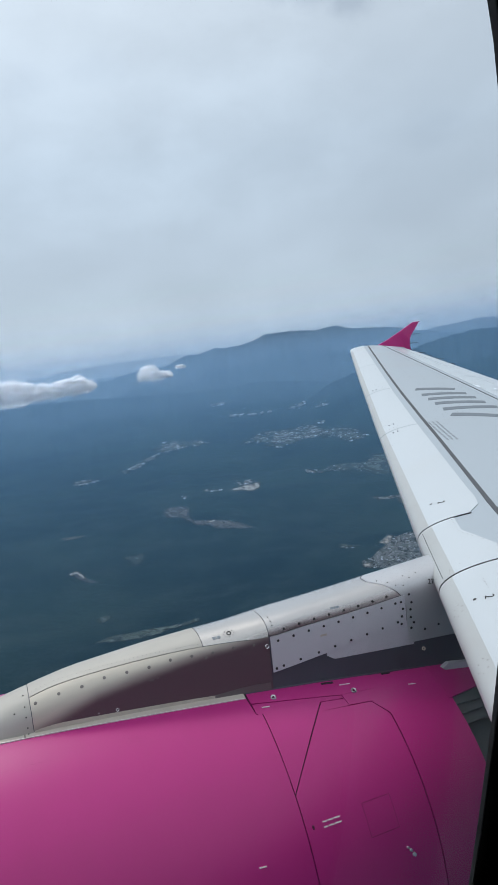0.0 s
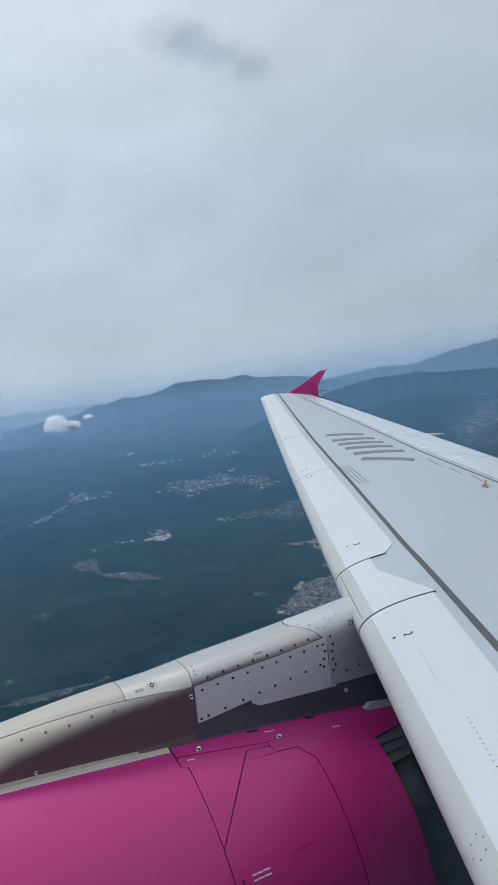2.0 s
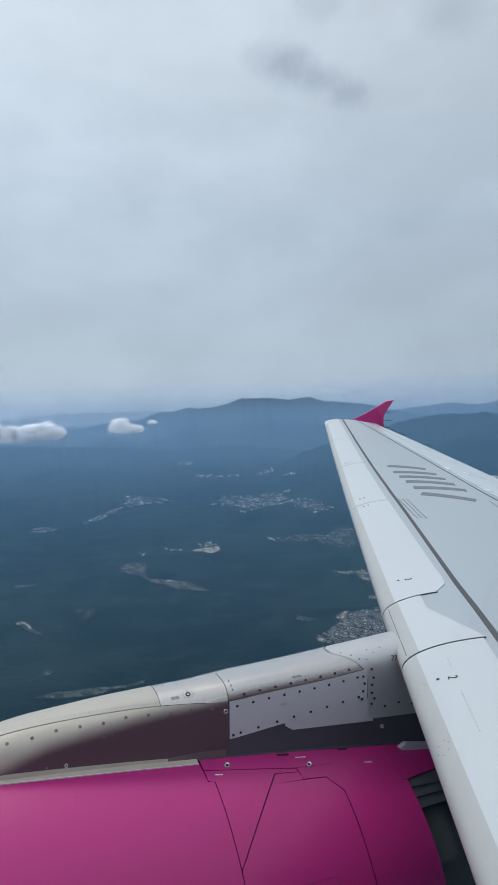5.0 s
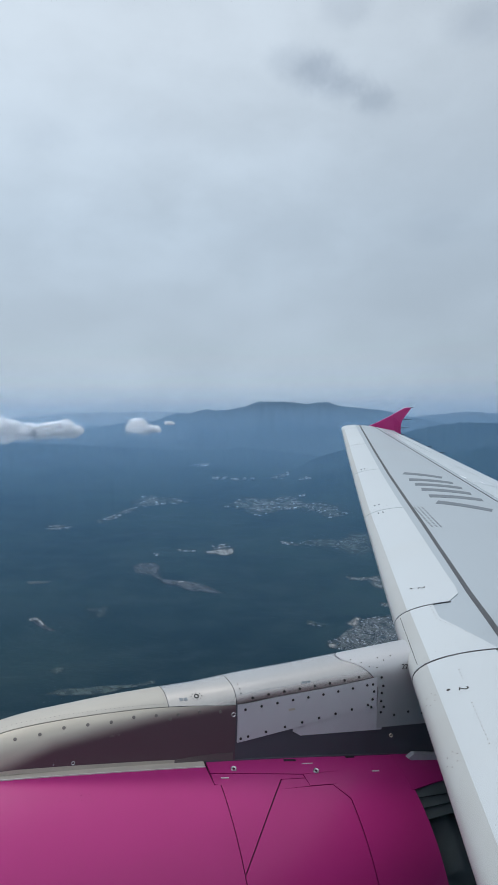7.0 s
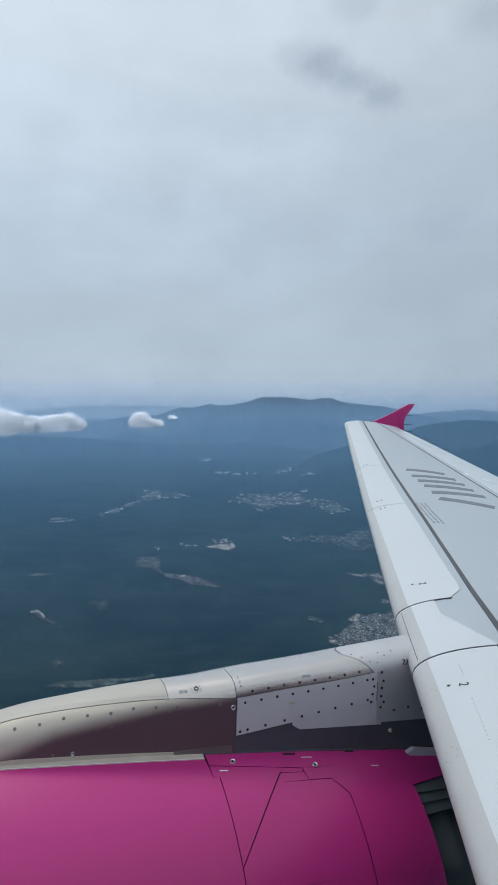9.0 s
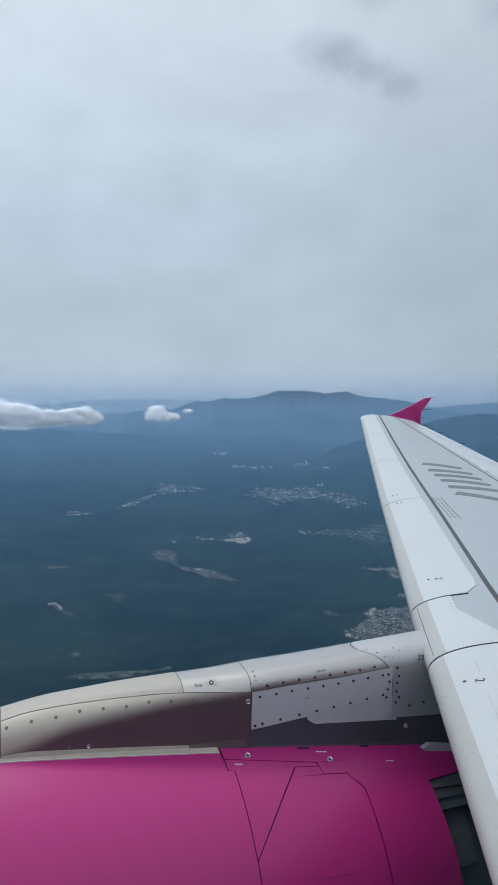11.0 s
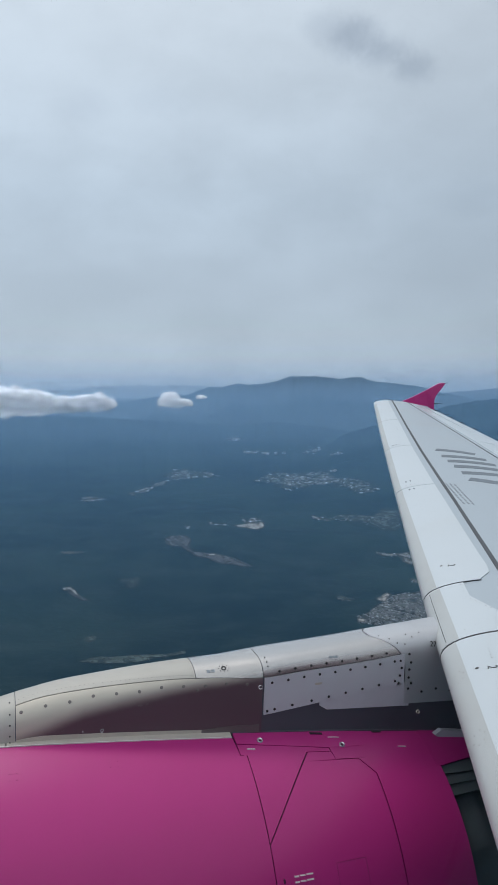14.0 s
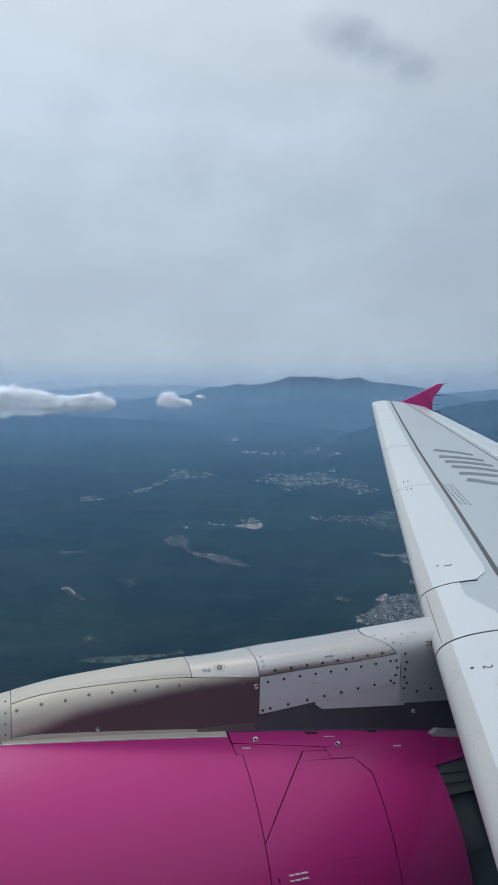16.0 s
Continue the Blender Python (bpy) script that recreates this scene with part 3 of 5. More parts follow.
fan = cowl("fan_cowl", [(-1.2, 22.2), (1.2335, 22.2), (1.2335, 178), (-1.2, 178)], M["pink"], engine, "large smooth magenta fan cowl door")
cowl("fan_cowl", [(-1.2, -178), (1.2335, -178), (1.2335, -10), (-1.2, -10)], M["pink"], engine, "large smooth magenta fan cowl door")
# thrust reverser sleeve: triangle, pivoting door, upper strip, rear skin
sleeve = cowl("reverser_panel", [(1.239, 18.4), (1.60, 20.55), (1.596, 22.4), (1.239, 46.8)], M["pink"], engine, "triangular magenta reverser panel")
cowl("reverser_panel", [(1.201, 18.2), (1.239, 18.4), (1.239, 22.3), (1.202, 22.0)], M["pink"], engine)
cowl("reverser_panel", [(1.600, 20.55), (1.742, 21.55), (1.745, 22.7), (1.596, 22.4)], M["pink"], engine)
cowl("door_corner", [(1.602, 22.6), (1.747, 22.95), (1.756, 25.8), (1.555, 25.8)], M["pink"], engine, "upper corner of the reverser door")
door = cowl("reverser_door", [(1.555, 25.8), (1.899, 26.15), (1.972, 31.6), (1.976, 178), (1.239, 178), (1.239, 47.3)], M["pink"], engine, "magenta thrust reverser door with thin dark joints")
cowl("upper_strip", [(1.200, 8), (1.980, 8), (1.980, 21.2), (1.744, 21.3), (1.200, 17.9)], M["pink"], engine, "narrow magenta strip beside the pylon", lift=0.002)
cowl("upper_strip", [(1.748, 21.25), (1.980, 21.15), (1.980, 25.95), (1.758, 25.65)], M["pink"], engine)
cowl("upper_strip", [(1.902, 25.95), (1.980, 25.9), (1.980, 31.4)], M["pink"], engine)
cowl("rear_skin", [(1.980, 8), (2.425, 8), (2.425, 178), (1.980, 178)], M["pink"], engine, "plain magenta rear cowl skin")
cowl("rear_skin", [(1.239, -178), (2.425, -178), (2.425, -4), (1.239, -4)], M["pink"], engine)
cowl("upper_tongue", [(2.40, 10), (3.15, 12), (3.15, 23), (2.667, 28.3), (2.42, 31.0), (2.40, 31.1)], M["pink"], engine, "magenta tongue reaching back along the pylon", lift=0.002)
# grey apron between cowl and pylon, with its white painted edge
cowl("apron", [(-1.2, 0), (-0.02, 0), (-0.02, 13.4), (-1.2, 11.6)], M["apron"], engine, "narrow grey metal apron", lift=0.004)
cowl("apron", [(-0.012, 0), (1.190, 0), (1.186, 15.22), (-0.012, 13.42)], M["apron"], engine, "narrow grey metal apron", lift=0.004)
cowl("white_edge", [(-1.2, 11.65), (1.186, 15.27), (1.186, 15.46), (-1.2, 11.84)], M["whiteline"], engine, "thin white painted line", lift=0.0055)
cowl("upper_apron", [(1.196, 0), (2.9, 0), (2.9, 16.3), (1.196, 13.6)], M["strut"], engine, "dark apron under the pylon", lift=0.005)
# core cowl and nozzle behind the sleeve
rings = [[(x, AXIS_Y - r * math.sin(radians(a)), AXIS_Z + r * math.cos(radians(a))) for a in range(0, 360, 6)] for x, r in ((1.9, 0.70), (2.5, 0.70), (2.9, 0.64), (3.3, 0.55), (3.7, 0.44), (3.75, 0.40), (3.6, 0.36))]
core = part("core_cowl", loft(rings), M["core"], engine, "dull grey green core cowl")
rings = [[(x, AXIS_Y - r * math.sin(radians(a)), AXIS_Z + r * math.cos(radians(a))) for a in range(0, 360, 8)] for x, r in ((3.3, 0.30), (3.8, 0.27), (4.2, 0.12), (4.3, 0.03))]
part("exhaust_plug", loft(rings), M["core"], engine)
rings = [[on_nac(x, a, lift) for a in range(0, 360, 5)] for x, lift in ((2.42, 0.0), (2.418, -0.006), (2.2, -0.012), (1.9, -0.02))]
part("nozzle_rim", loft(rings, False), M["core"], engine, "dark inner rim of the fan nozzle")
# stepped shelves between the sleeve and the wing's leading edge
for x1, a0, a1, low in ((3.1, 20, 33.6, -0.012), (2.74, 24, 37.2, -0.024), (2.66, 30, 41.0, -0.036), (2.62, 36, 60.0, -0.075), (3.1, 40, 110.0, -0.13)):
    cowl("shelf", [(2.30, a0), (x1, a0), (x1, a1 - 1.2), (2.42 if a1 < 50 else 2.30, a1)], M["core"], engine, "grey green stepped shelf", lift=low, drop=low - 0.012, step=(0.06, 2.5))
# hinge rings, slots and stencils
ring_mesh, hub_mesh = disc(0.018, 0.007, 16, 0.008), disc(0.007, 0.005, 10)
for x, a in ((1.343, 17.2), (1.835, 20.7)):
    part("hinge_ring", ring_mesh, M["bright"], engine, "bright steel ring").matrix_basis = nac_pose(x, a, 0.004)
    part("hinge_pin", hub_mesh, M["pinkjoint"], engine).matrix_basis = nac_pose(x, a, 0.004)
cowl("slot", [(1.668, 14.9), (1.744, 15.2), (1.744, 16.0), (1.668, 15.7)], M["ink"], engine, "short black slot", lift=0.005)
cowl("slot", [(2.08, 15.2), (2.14, 15.3), (2.14, 15.9), (2.08, 15.8)], M["ink"], engine, lift=0.005)
for x0, x1, a in ((1.248, 1.295, 20.0), (1.77, 1.84, 17.1), (2.20, 2.25, 22.3), (0.95, 0.99, 60.0)):
    cowl("stencil", [(x0, a), (x1, a + 0.2), (x1, a + 0.5), (x0, a + 0.3)], M["whiteline"], engine, "short pale stencil bar", lift=0.0045)
for k in range(2):
    for x0, x1 in ((1.336, 1.360), (1.366, 1.396), (1.402, 1.440)):
        a = 55.0 + 1.3 * k
        cowl("stencil", [(x0, a), (x1, a + 0.1), (x1, a + 0.5), (x0, a + 0.4)], M["whiteline"], engine, "short pale stencil bar", lift=0.002)
for a0, a1, x0, x1 in ((54.0, 54.09, 1.58, 1.755), (63.0, 63.09, 1.58, 1.755), (54.0, 63.1, 1.58, 1.5812), (54.0, 63.1, 1.7538, 1.755)):
    cowl("hatch_joint", [(x0, a0), (x1, a0), (x1, a1), (x0, a1)], M["pinkjoint"], engine, "fine joint round a small hatch", lift=0.0006)
for x, a, r in ((1.785, 69.8, 0.009), (1.80, 71.2, 0.012), (1.77, 68.8, 0.007)):
    part("latch", disc(r, 0.012, 10), M["bright"], engine, "small shiny latch").matrix_basis = nac_pose(x, a, 0.0)
part("drain_cover", disc(0.009, 0.003, 12), M["pinkjoint"], engine, "small oval cover").matrix_basis = nac_pose(1.28, 55.8, 0.0) @ Matrix.Diagonal((0.7, 1.3, 1, 1))
spot = disc(0.0032, 0.0012, 8)
for x, a in ((0.0, 22.0), (0.035, 22.0), (0.0, 23.8), (0.035, 23.8), (0.49, 21.0), (0.53, 21.0), (0.49, 22.6), (0.53, 22.6)):
    part("flush_screw", spot, M["pinkdim"], engine).matrix_basis = nac_pose(x, a, 0.0)

# ---- the pylon ----
PY = 5.66


def curve(points):
    xs, zs = [p[0] for p in points], [p[1] for p in points]
    return lambda x: float(sum(np.interp(x + d, xs, zs) for d in (-0.08, -0.04, 0, 0.04, 0.08)) / 5)


crown = curve([(-1.5, -2.05), (-0.5, -1.83), (0.0, -1.70), (0.104, -1.680), (0.247, -1.649), (0.394, -1.637), (0.544, -1.624), (0.70, -1.611), (0.94, -1.601), (1.19, -1.592), (1.47, -1.577), (1.78, -1.557), (1.96, -1.543), (2.17, -1.523), (2.375, -1.508), (2.57, -1.492), (2.9, -1.47)])
seam = curve([(-1.5, -2.08), (-0.3, -1.80), (0.0, -1.722), (0.10, -1.694), (0.24, -1.670), (0.38, -1.659), (0.525, -1.650), (0.68, -1.643), (0.905, -1.640), (1.14, -1.650), (1.38, -1.671), (1.54, -1.657), (1.70, -1.647), (1.87, -1.641), (2.08, -1.628), (2.27, -1.612), (2.9, -1.575)])
widest = curve([(-1.5, -2.05), (0.0, -1.865), (0.30, -1.80), (0.60, -1.755), (0.95, -1.715), (1.38, -1.69), (2.9, -1.66)])
bottom = curve([(-1.5, -2.15), (0.11, -1.868), (0.48, -1.90), (0.84, -1.935), (1.2, -1.975), (1.32, -2.0), (2.9, -2.2)])


def boxy(x):
    """The shoulders of the fairing grow squarer towards the wing."""
    return 2.3 + 1.1 * min(1.0, max(0.0, (x - 1.2) / 0.3))


def on_pylon(x, q, lift=0.0):
    """A point of the pylon's skin: q runs from 0 at the crown to 1 at the widest place and 2 at the foot; q < 0 on the far side."""
    def raw(x, q):
        w = 0.16 * min(1, max(0.1, (x + 1.6) / 1.4)) ** 0.5 + 0.03 * max(0, x - 2.3)
        top, wide, low = crown(x), widest(x), bottom(x)
        k = abs(q)
        if k <= 1:
            f = 2 / boxy(x)
            y, z = w * math.sin(k * math.pi / 2) ** f, wide + (top - wide) * max(0, math.cos(k * math.pi / 2)) ** f
        else:
            tuck = 0.03 if x < 1.3 else 0.0
            z = wide + (low - wide) * (k - 1)
            y = w - tuck * (wide - z)
        return Vector((x, PY - math.copysign(y, q), z))
    p = raw(x, q)
    if not lift:
        return p
    n = (raw(x + 0.01, q) - raw(x - 0.01, q)).cross(raw(x, q + 0.01) - raw(x, q - 0.01)).normalized()
    return p - n * lift if n.dot(p - Vector((x, PY, widest(x) - 0.02))) < 0 else p + n * lift


def q_of(x, z):
    """The skin coordinate of a height on the fuselage side."""
    if z >= widest(x):
        f = (z - widest(x)) / (crown(x) - widest(x))
        return math.acos(min(1, max(0, f ** (boxy(x) / 2)))) * 2 / math.pi
    return 1 + (widest(x) - z) / (widest(x) - bottom(x))


def pylon_sheet(name, xs, q0, q1, mat, parent, label="", lift=0.006, nq=14, bend=0.0, start=0.0):
    top, low = [], []
    n = max(3, math.ceil((xs[1] - xs[0]) / 0.05) + 1)
    for i in range(n):
        x = xs[0] + (xs[1] - xs[0]) * i / (n - 1)
        a, b = q0(x), q1(x)
        row, deep = [], []
        for j in range(nq):
            q = a + (b - a) * j / (nq - 1)
            xx = x - bend * (1 - min(1, abs(q))) * (i / (n - 1)) - start * (1 - min(1, abs(q))) * (1 - i / (n - 1))
            row.append(on_pylon(xx, q, lift)), deep.append(on_pylon(xx, q, 0.0))
        top.append(row), low.append(deep)
    return part(name, grid_solid(top, low), mat, parent, label)


pylon = thing("engine_pylon", (1.0, PY, -2.0), "engine pylon of riveted cream and grey metal panels", "engine pylon", m=AIR)
xs = [-1.4 + 4.3 * k / 50 for k in range(51)]
qs = [-2 + 4 * k / 36 for k in range(37)]
part("strut", loft([[on_pylon(x, q) for q in qs] + [Vector((x, PY + 0.12, bottom(x) - 0.25)), Vector((x, PY - 0.12, bottom(x) - 0.25))] for x in xs]), M["strut"], pylon, "dark inner strut")


def at_seam(k=0.0):
    return lambda x: q_of(x, seam(x) + k)


def minus(f):
    return lambda x: -f(x)


cap = pylon_sheet("nose_cap", (-1.38, 0.030), lambda x: -1.9, lambda x: 1.98, M["cream"], pylon, "cream metal nose cap with a row of screws", nq=24)
front_top = pylon_sheet("upper_fairing", (0.034, 0.985), minus(at_seam()), at_seam(0.0012), M["cream"], pylon, "cream weathered upper fairing", nq=20)
mid_top = pylon_sheet("upper_fairing", (0.989, 1.374), minus(at_seam()), at_seam(0.0012), M["silver"], pylon, "silver upper fairing with a round marking", nq=20)
rear_top = pylon_sheet("upper_fairing", (1.378, 2.292), minus(at_seam()), at_seam(0.002), M["border_reflection"], pylon, "long silver upper fairing with a painted brown reflection and screws", nq=20, bend=0.20)
side = pylon_sheet("side_fairing", (0.034, 1.374), at_seam(-0.0012), lambda x: 2.0, M["side_reflection"], pylon, "cream metal side fairing with a dark brown reflection painted along its foot", lift=0.0055, nq=20)
pylon_sheet("far_fairing", (0.034, 1.374), lambda x: -2.0, minus(at_seam()), M["bare"], pylon, nq=10)
foot = pylon_sheet("aft_panel", (2.299, 2.88), lambda x: -q_of(x, -1.93), lambda x: q_of(x, -1.925 - 0.04 * (x - 2.3)), M["aft"], pylon, "silver aft panel blending into the wing", nq=24, start=0.20)
plate = pylon_sheet("side_plate", (1.384, 2.292), at_seam(-0.002), lambda x: q_of(x, -1.885 + 0.095 * max(0, (x - 1.40)) / 0.9), M["plate"], pylon, "lavender grey side plate with screws", lift=0.010, nq=8)
lower = pylon_sheet("lower_plate", (1.735, 2.335), lambda x: q_of(x, -1.850 + 0.095 * max(0, (x - 1.735)) / 0.9), lambda x: q_of(x, -1.872 - min(0.03, 0.75 * (x - 1.735)) - 0.07 * max(0, x - 1.78)), M["plate"], pylon, "lavender grey lower plate with a rounded corner", lift=0.005, nq=6)
far = pylon_sheet("side_plate", (1.384, 2.292), lambda x: -1.9, minus(at_seam()), M["plate"], pylon, nq=6)
flange = pylon_sheet("lower_flange", (0.034, 1.30), lambda x: q_of(x, bottom(x) + 0.022), lambda x: 2.0, M["apron"], pylon, "beige grey metal flange along the foot", lift=0.0085, nq=4)
gusset = pylon_sheet("gusset", (1.02, 1.36), lambda x: q_of(x, bottom(x) + 0.022 + 0.13 * max(0, x - 1.02)), lambda x: 2.0, M["gusset"], pylon, "small triangular brown gusset", lift=0.010, nq=4)
arrow = [(2.50, -2.125), (2.545, -2.10), (2.95, -2.17), (2.95, -2.235), (2.545, -2.16)]
bm = bmesh.new()
a = [bm.verts.new((x, 5.44, z)) for x, z in arrow]
b = [bm.verts.new((x, 5.475, z)) for x, z in arrow]
bm.faces.new(a), bm.faces.new(b[::-1])
for k in range(5):
    bm.faces.new((a[k], a[(k + 1) % 5], b[(k + 1) % 5], b[k]))
part("arrow_plate", bm, M["plate"], pylon, "pale plate pointed like an arrow", smooth=False)

# screws, each an object on one mesh
screw, small_screw, pad = disc(0.0082, 0.004, 10), disc(0.0045, 0.003, 8), disc(0.0092, 0.003, 10)


def fasten(x, z, parent, mesh=screw, mat="bolt", lift=0.006, name="screw"):
    p = on_pylon(x, q_of(x, z), lift)
    n = on_pylon(x, q_of(x, z), lift + 0.05) - p
    part(name, mesh, M[mat], parent).matrix_basis = stand(p, n)


for me, mat in ((screw, "bolt"), (small_screw, "bolt"), (pad, "pad")):
    me.materials.append(M[mat])
for k in range(11):
    x = 0.06 + 0.122 * k
    fasten(x, seam(x) - 0.028 - 0.004 * (k % 3), side, pad, lift=0.0055)
fasten(0.99, seam(0.99) - 0.055, side, pad, lift=0.0055)
for k in range(9):
    x = 1.43 + 0.099 * k
    fasten(x, seam(x) - 0.034, plate, lift=0.010)
    if k < 8:
        fasten(x + 0.045, seam(x + 0.045) + 0.022, rear_top)
for x, dz in ((1.405, 0.02), (1.45, 0.022), (1.56, 0.022), (1.68, 0.022), (1.79, 0.022), (1.90, 0.022), (2.01, 0.022), (2.12, 0.022), (2.23, 0.024)):
    fasten(x, -1.885 + 0.095 * (x - 1.40) / 0.9 + dz, plate, lift=0.010)
for x, z in ((2.262, -1.650), (2.272, -1.695), (2.262, -1.742), (2.255, -1.790)):
    fasten(x, z, plate, lift=0.010)
for x, z in ((2.325, -1.615), (2.338, -1.668), (2.328, -1.712), (2.326, -1.762), (2.345, -1.800), (2.325, -1.832)):
    fasten(x, z, foot)
for x, z in ((2.42, -1.86), (2.52, -1.85), (2.62, -1.87), (2.66, -1.83)):
    fasten(x, z, foot)
for x, q in ((2.16, 0.15), (2.21, 0.35), (2.25, 0.55), (2.33, 0.28), (2.36, 0.42), (2.42, 0.30), (2.30, 0.62)):
    p = on_pylon(x, q, 0.006)
    part("screw", small_screw, M["bolt"], foot).matrix_basis = stand(p, on_pylon(x, q, 0.05) - p)
for q in (0.2, 0.5, 0.72, 0.92, 1.25, 1.6):
    p = on_pylon(0.004, q, 0.006)
    part("screw", small_screw, M["bolt"], cap).matrix_basis = stand(p, on_pylon(0.004, q, 0.05) - p)
p = on_pylon(-0.05, 0.55, 0.006)
part("screw", small_screw, M["bolt"], cap).matrix_basis = stand(p, on_pylon(-0.05, 0.55, 0.05) - p)
for q in (0.25, 0.45, 0.62):
    p = on_pylon(1.41, q, 0.006)
    part("screw", small_screw, M["bolt"], rear_top).matrix_basis = stand(p, on_pylon(1.41, q, 0.05) - p)
fasten(1.74, -1.878, lower, small_screw, lift=0.005)
fasten(1.36, -1.72, side, disc(0.014, 0.005, 12, 0.008), "bright", name="lock_ring")
fasten(0.47, bottom(0.47) + 0.036, side, disc(0.011, 0.005, 12, 0.005), "bright", name="lock_ring")
fasten(0.37, bottom(0.37) + 0.034, side, disc(0.005, 0.003, 8), "bright", name="lock_stud")
fasten(2.40, -1.985, pylon, disc(0.013, 0.010, 12, 0.005), "apron", name="lock_ring")
# round marking with its dots, stencil bars and a panel number
p = on_pylon(1.155, q_of(1.155, -1.615), 0.0075)
n = on_pylon(1.155, q_of(1.155, -1.615), 0.05) - p
part("round_mark", disc(0.0145, 0.001, 14, 0.008), M["ink"], mid_top, "black ring marking").matrix_basis = stand(p, n)
for k in range(8):
    a = 2 * math.pi * k / 8
    part("mark_dot", disc(0.0028, 0.001, 6), M["ink"], mid_top).matrix_basis = stand(p, n) @ Matrix.Translation((0.030 * math.cos(a), 0.024 * math.sin(a), 0))


def pylon_bar(x0, x1, z, half, mat, parent, lift):
    top, low = [], []
    for k in range(4):
        x = x0 + (x1 - x0) * k / 3
        top.append([on_pylon(x, q_of(x, z + s), lift) for s in (half, -half)])
        low.append([on_pylon(x, q_of(x, z + s), 0.0) for s in (half, -half)])
    part("stencil", grid_solid(top, low), M[mat], parent, "short grey stencil bar")


for x0, x1, z, par in ((1.055, 1.075, -1.622, mid_top), (1.08, 1.10, -1.622, mid_top), (1.79, 1.815, -1.595, rear_top), (1.82, 1.845, -1.594, rear_top)):
    pylon_bar(x0, x1, z, 0.0045, "faint", par, 0.0075)
for x0, x1, z, par in ((0.660, 0.685, -1.748, side), (0.705, 0.715, -1.746, side)):
    pylon_bar(x0, x1, z, 0.004, "gusset", par, 0.0068)
pylon_bar(1.70, 1.74, -1.735, 0.006, "apron", plate, 0.0115)
p = on_pylon(2.49, q_of(2.49, -1.57), 0.0085)
lettering("panel_number", "27", 0.046, stand(p, on_pylon(2.49, q_of(2.49, -1.57), 0.05) - p) @ Matrix.Rotation(radians(-8), 4, "Z"), M["ink"], foot)
bm = bmesh.new()


for k in range(40):
    x = 0.05 + 0.024 * k
    q = q_of(x, seam(x) + 0.012)
    rivet(on_pylon(x, q, 0.006), on_pylon(x, q, 0.05) - on_pylon(x, q, 0.006), 0.0028, 0.001)
part("rivets", bm, M["pad"], front_top, smooth=False, kind="stuff")
# metal root seal where the pylon meets the leading edge
rings = []
for k in range(9):
    q = 0.30 + 0.75 * k / 8
    c = on_pylon(2.655 - 0.05 * k / 8, q, 0.015)
    rings.append([c + Vector((0.013 * math.cos(t), 0, 0.013 * math.sin(t))) for t in [2 * math.pi * j / 8 for j in range(8)]])
part("root_seal", loft(rings), M["bright"], pylon, "bright metal seal at the wing root of the pylon")


# ---- fuselage and cabin window ----
FZ, R_OUT, R_IN = -0.60, 1.975, 1.905


def round_frame(half_x, half_z, cx=0.0, cz=-0.06, n=64, power=2.25):
    out = []
    for k in range(n):
        a = 2 * math.pi * k / n
        c, s = math.cos(a), math.sin(a)
        out.append((cx + half_x * math.copysign(abs(c) ** (2 / power), c), cz + half_z * math.copysign(abs(s) ** (2 / power), s)))
    return out


def on_hull(x, z, r):
    return Vector((x, math.sqrt(r * r - (z - FZ) ** 2), z))


def hull(name, r, hole, mat, label):
    """A closed fuselage barrel with a rounded window opening."""
    bm = bmesh.new()
    inner = round_frame(*hole)
    box = []
    for k in range(64):
        a = 2 * math.pi * k / 64
        c, s = math.cos(a), math.sin(a)
        f = 1 / max(abs(c), abs(s))
        box.append((0.36 * c * f, -0.06 + 0.38 * s * f))
    rings = []
    for f in (0, 0.15, 0.4, 0.7, 1.0):
        rings.append([bm.verts.new(on_hull(p[0] + (q[0] - p[0]) * f, p[1] + (q[1] - p[1]) * f, r)) for p, q in zip(inner, box)])
    for a, b in zip(rings, rings[1:]):
        for k in range(64):
            bm.faces.new((a[k], a[(k + 1) % 64], b[(k + 1) % 64], b[k]))
    # the rest of the barrel, left open behind the window panel
    lo, hi = math.asin((-0.43 - FZ) / r), math.asin((0.31 - FZ) / r)
    turns = [hi + (2 * math.pi - (hi - lo)) * k / 60 for k in range(61)]
    xs = [-9.0, -3.0, -0.35, 0.365, 3.0, 9.0]
    cols = [[bm.verts.new((x, r * math.cos(t), FZ + r * math.sin(t))) for t in turns] for x in xs]
    for a, b in zip(cols, cols[1:]):
        for k in range(60):
            bm.faces.new((a[k], a[k + 1], b[k + 1], b[k]))
    for x0, x1 in ((-9.0, -0.35), (0.365, 9.0)):
        ts = [lo + (hi - lo) * k / 8 for k in range(9)]
        a, b = [[bm.verts.new((x, r * math.cos(t), FZ + r * math.sin(t))) for t in ts] for x in (x0, x1)]
        for k in range(8):
            bm.faces.new((a[k], a[k + 1], b[k + 1], b[k]))
    for x in (-9.0, 9.0):
        bm.faces.new([bm.verts.new((x, r * math.cos(t), FZ + r * math.sin(t))) for t in [2 * math.pi * k / 60 for k in range(60)]])
    ob = part(name, bm, mat, None, "", kind="structure")
    ob.matrix_world = AIR
    return tagged(ob, label, "wall")


hull("wall_fuselage", R_OUT, (0.29, 0.34), M["skin"], "white painted outer fuselage skin with a window opening")
hull("wall_cabin", R_IN, (0.1380, 0.2675, -0.022, -0.12), M["lining"], "grey plastic cabin lining round the window")
window = thing("window_1", (0.0, 1.84, -0.2), "oval aircraft cabin window with pale reveal and black gasket", "window", m=AIR, kind="structure")


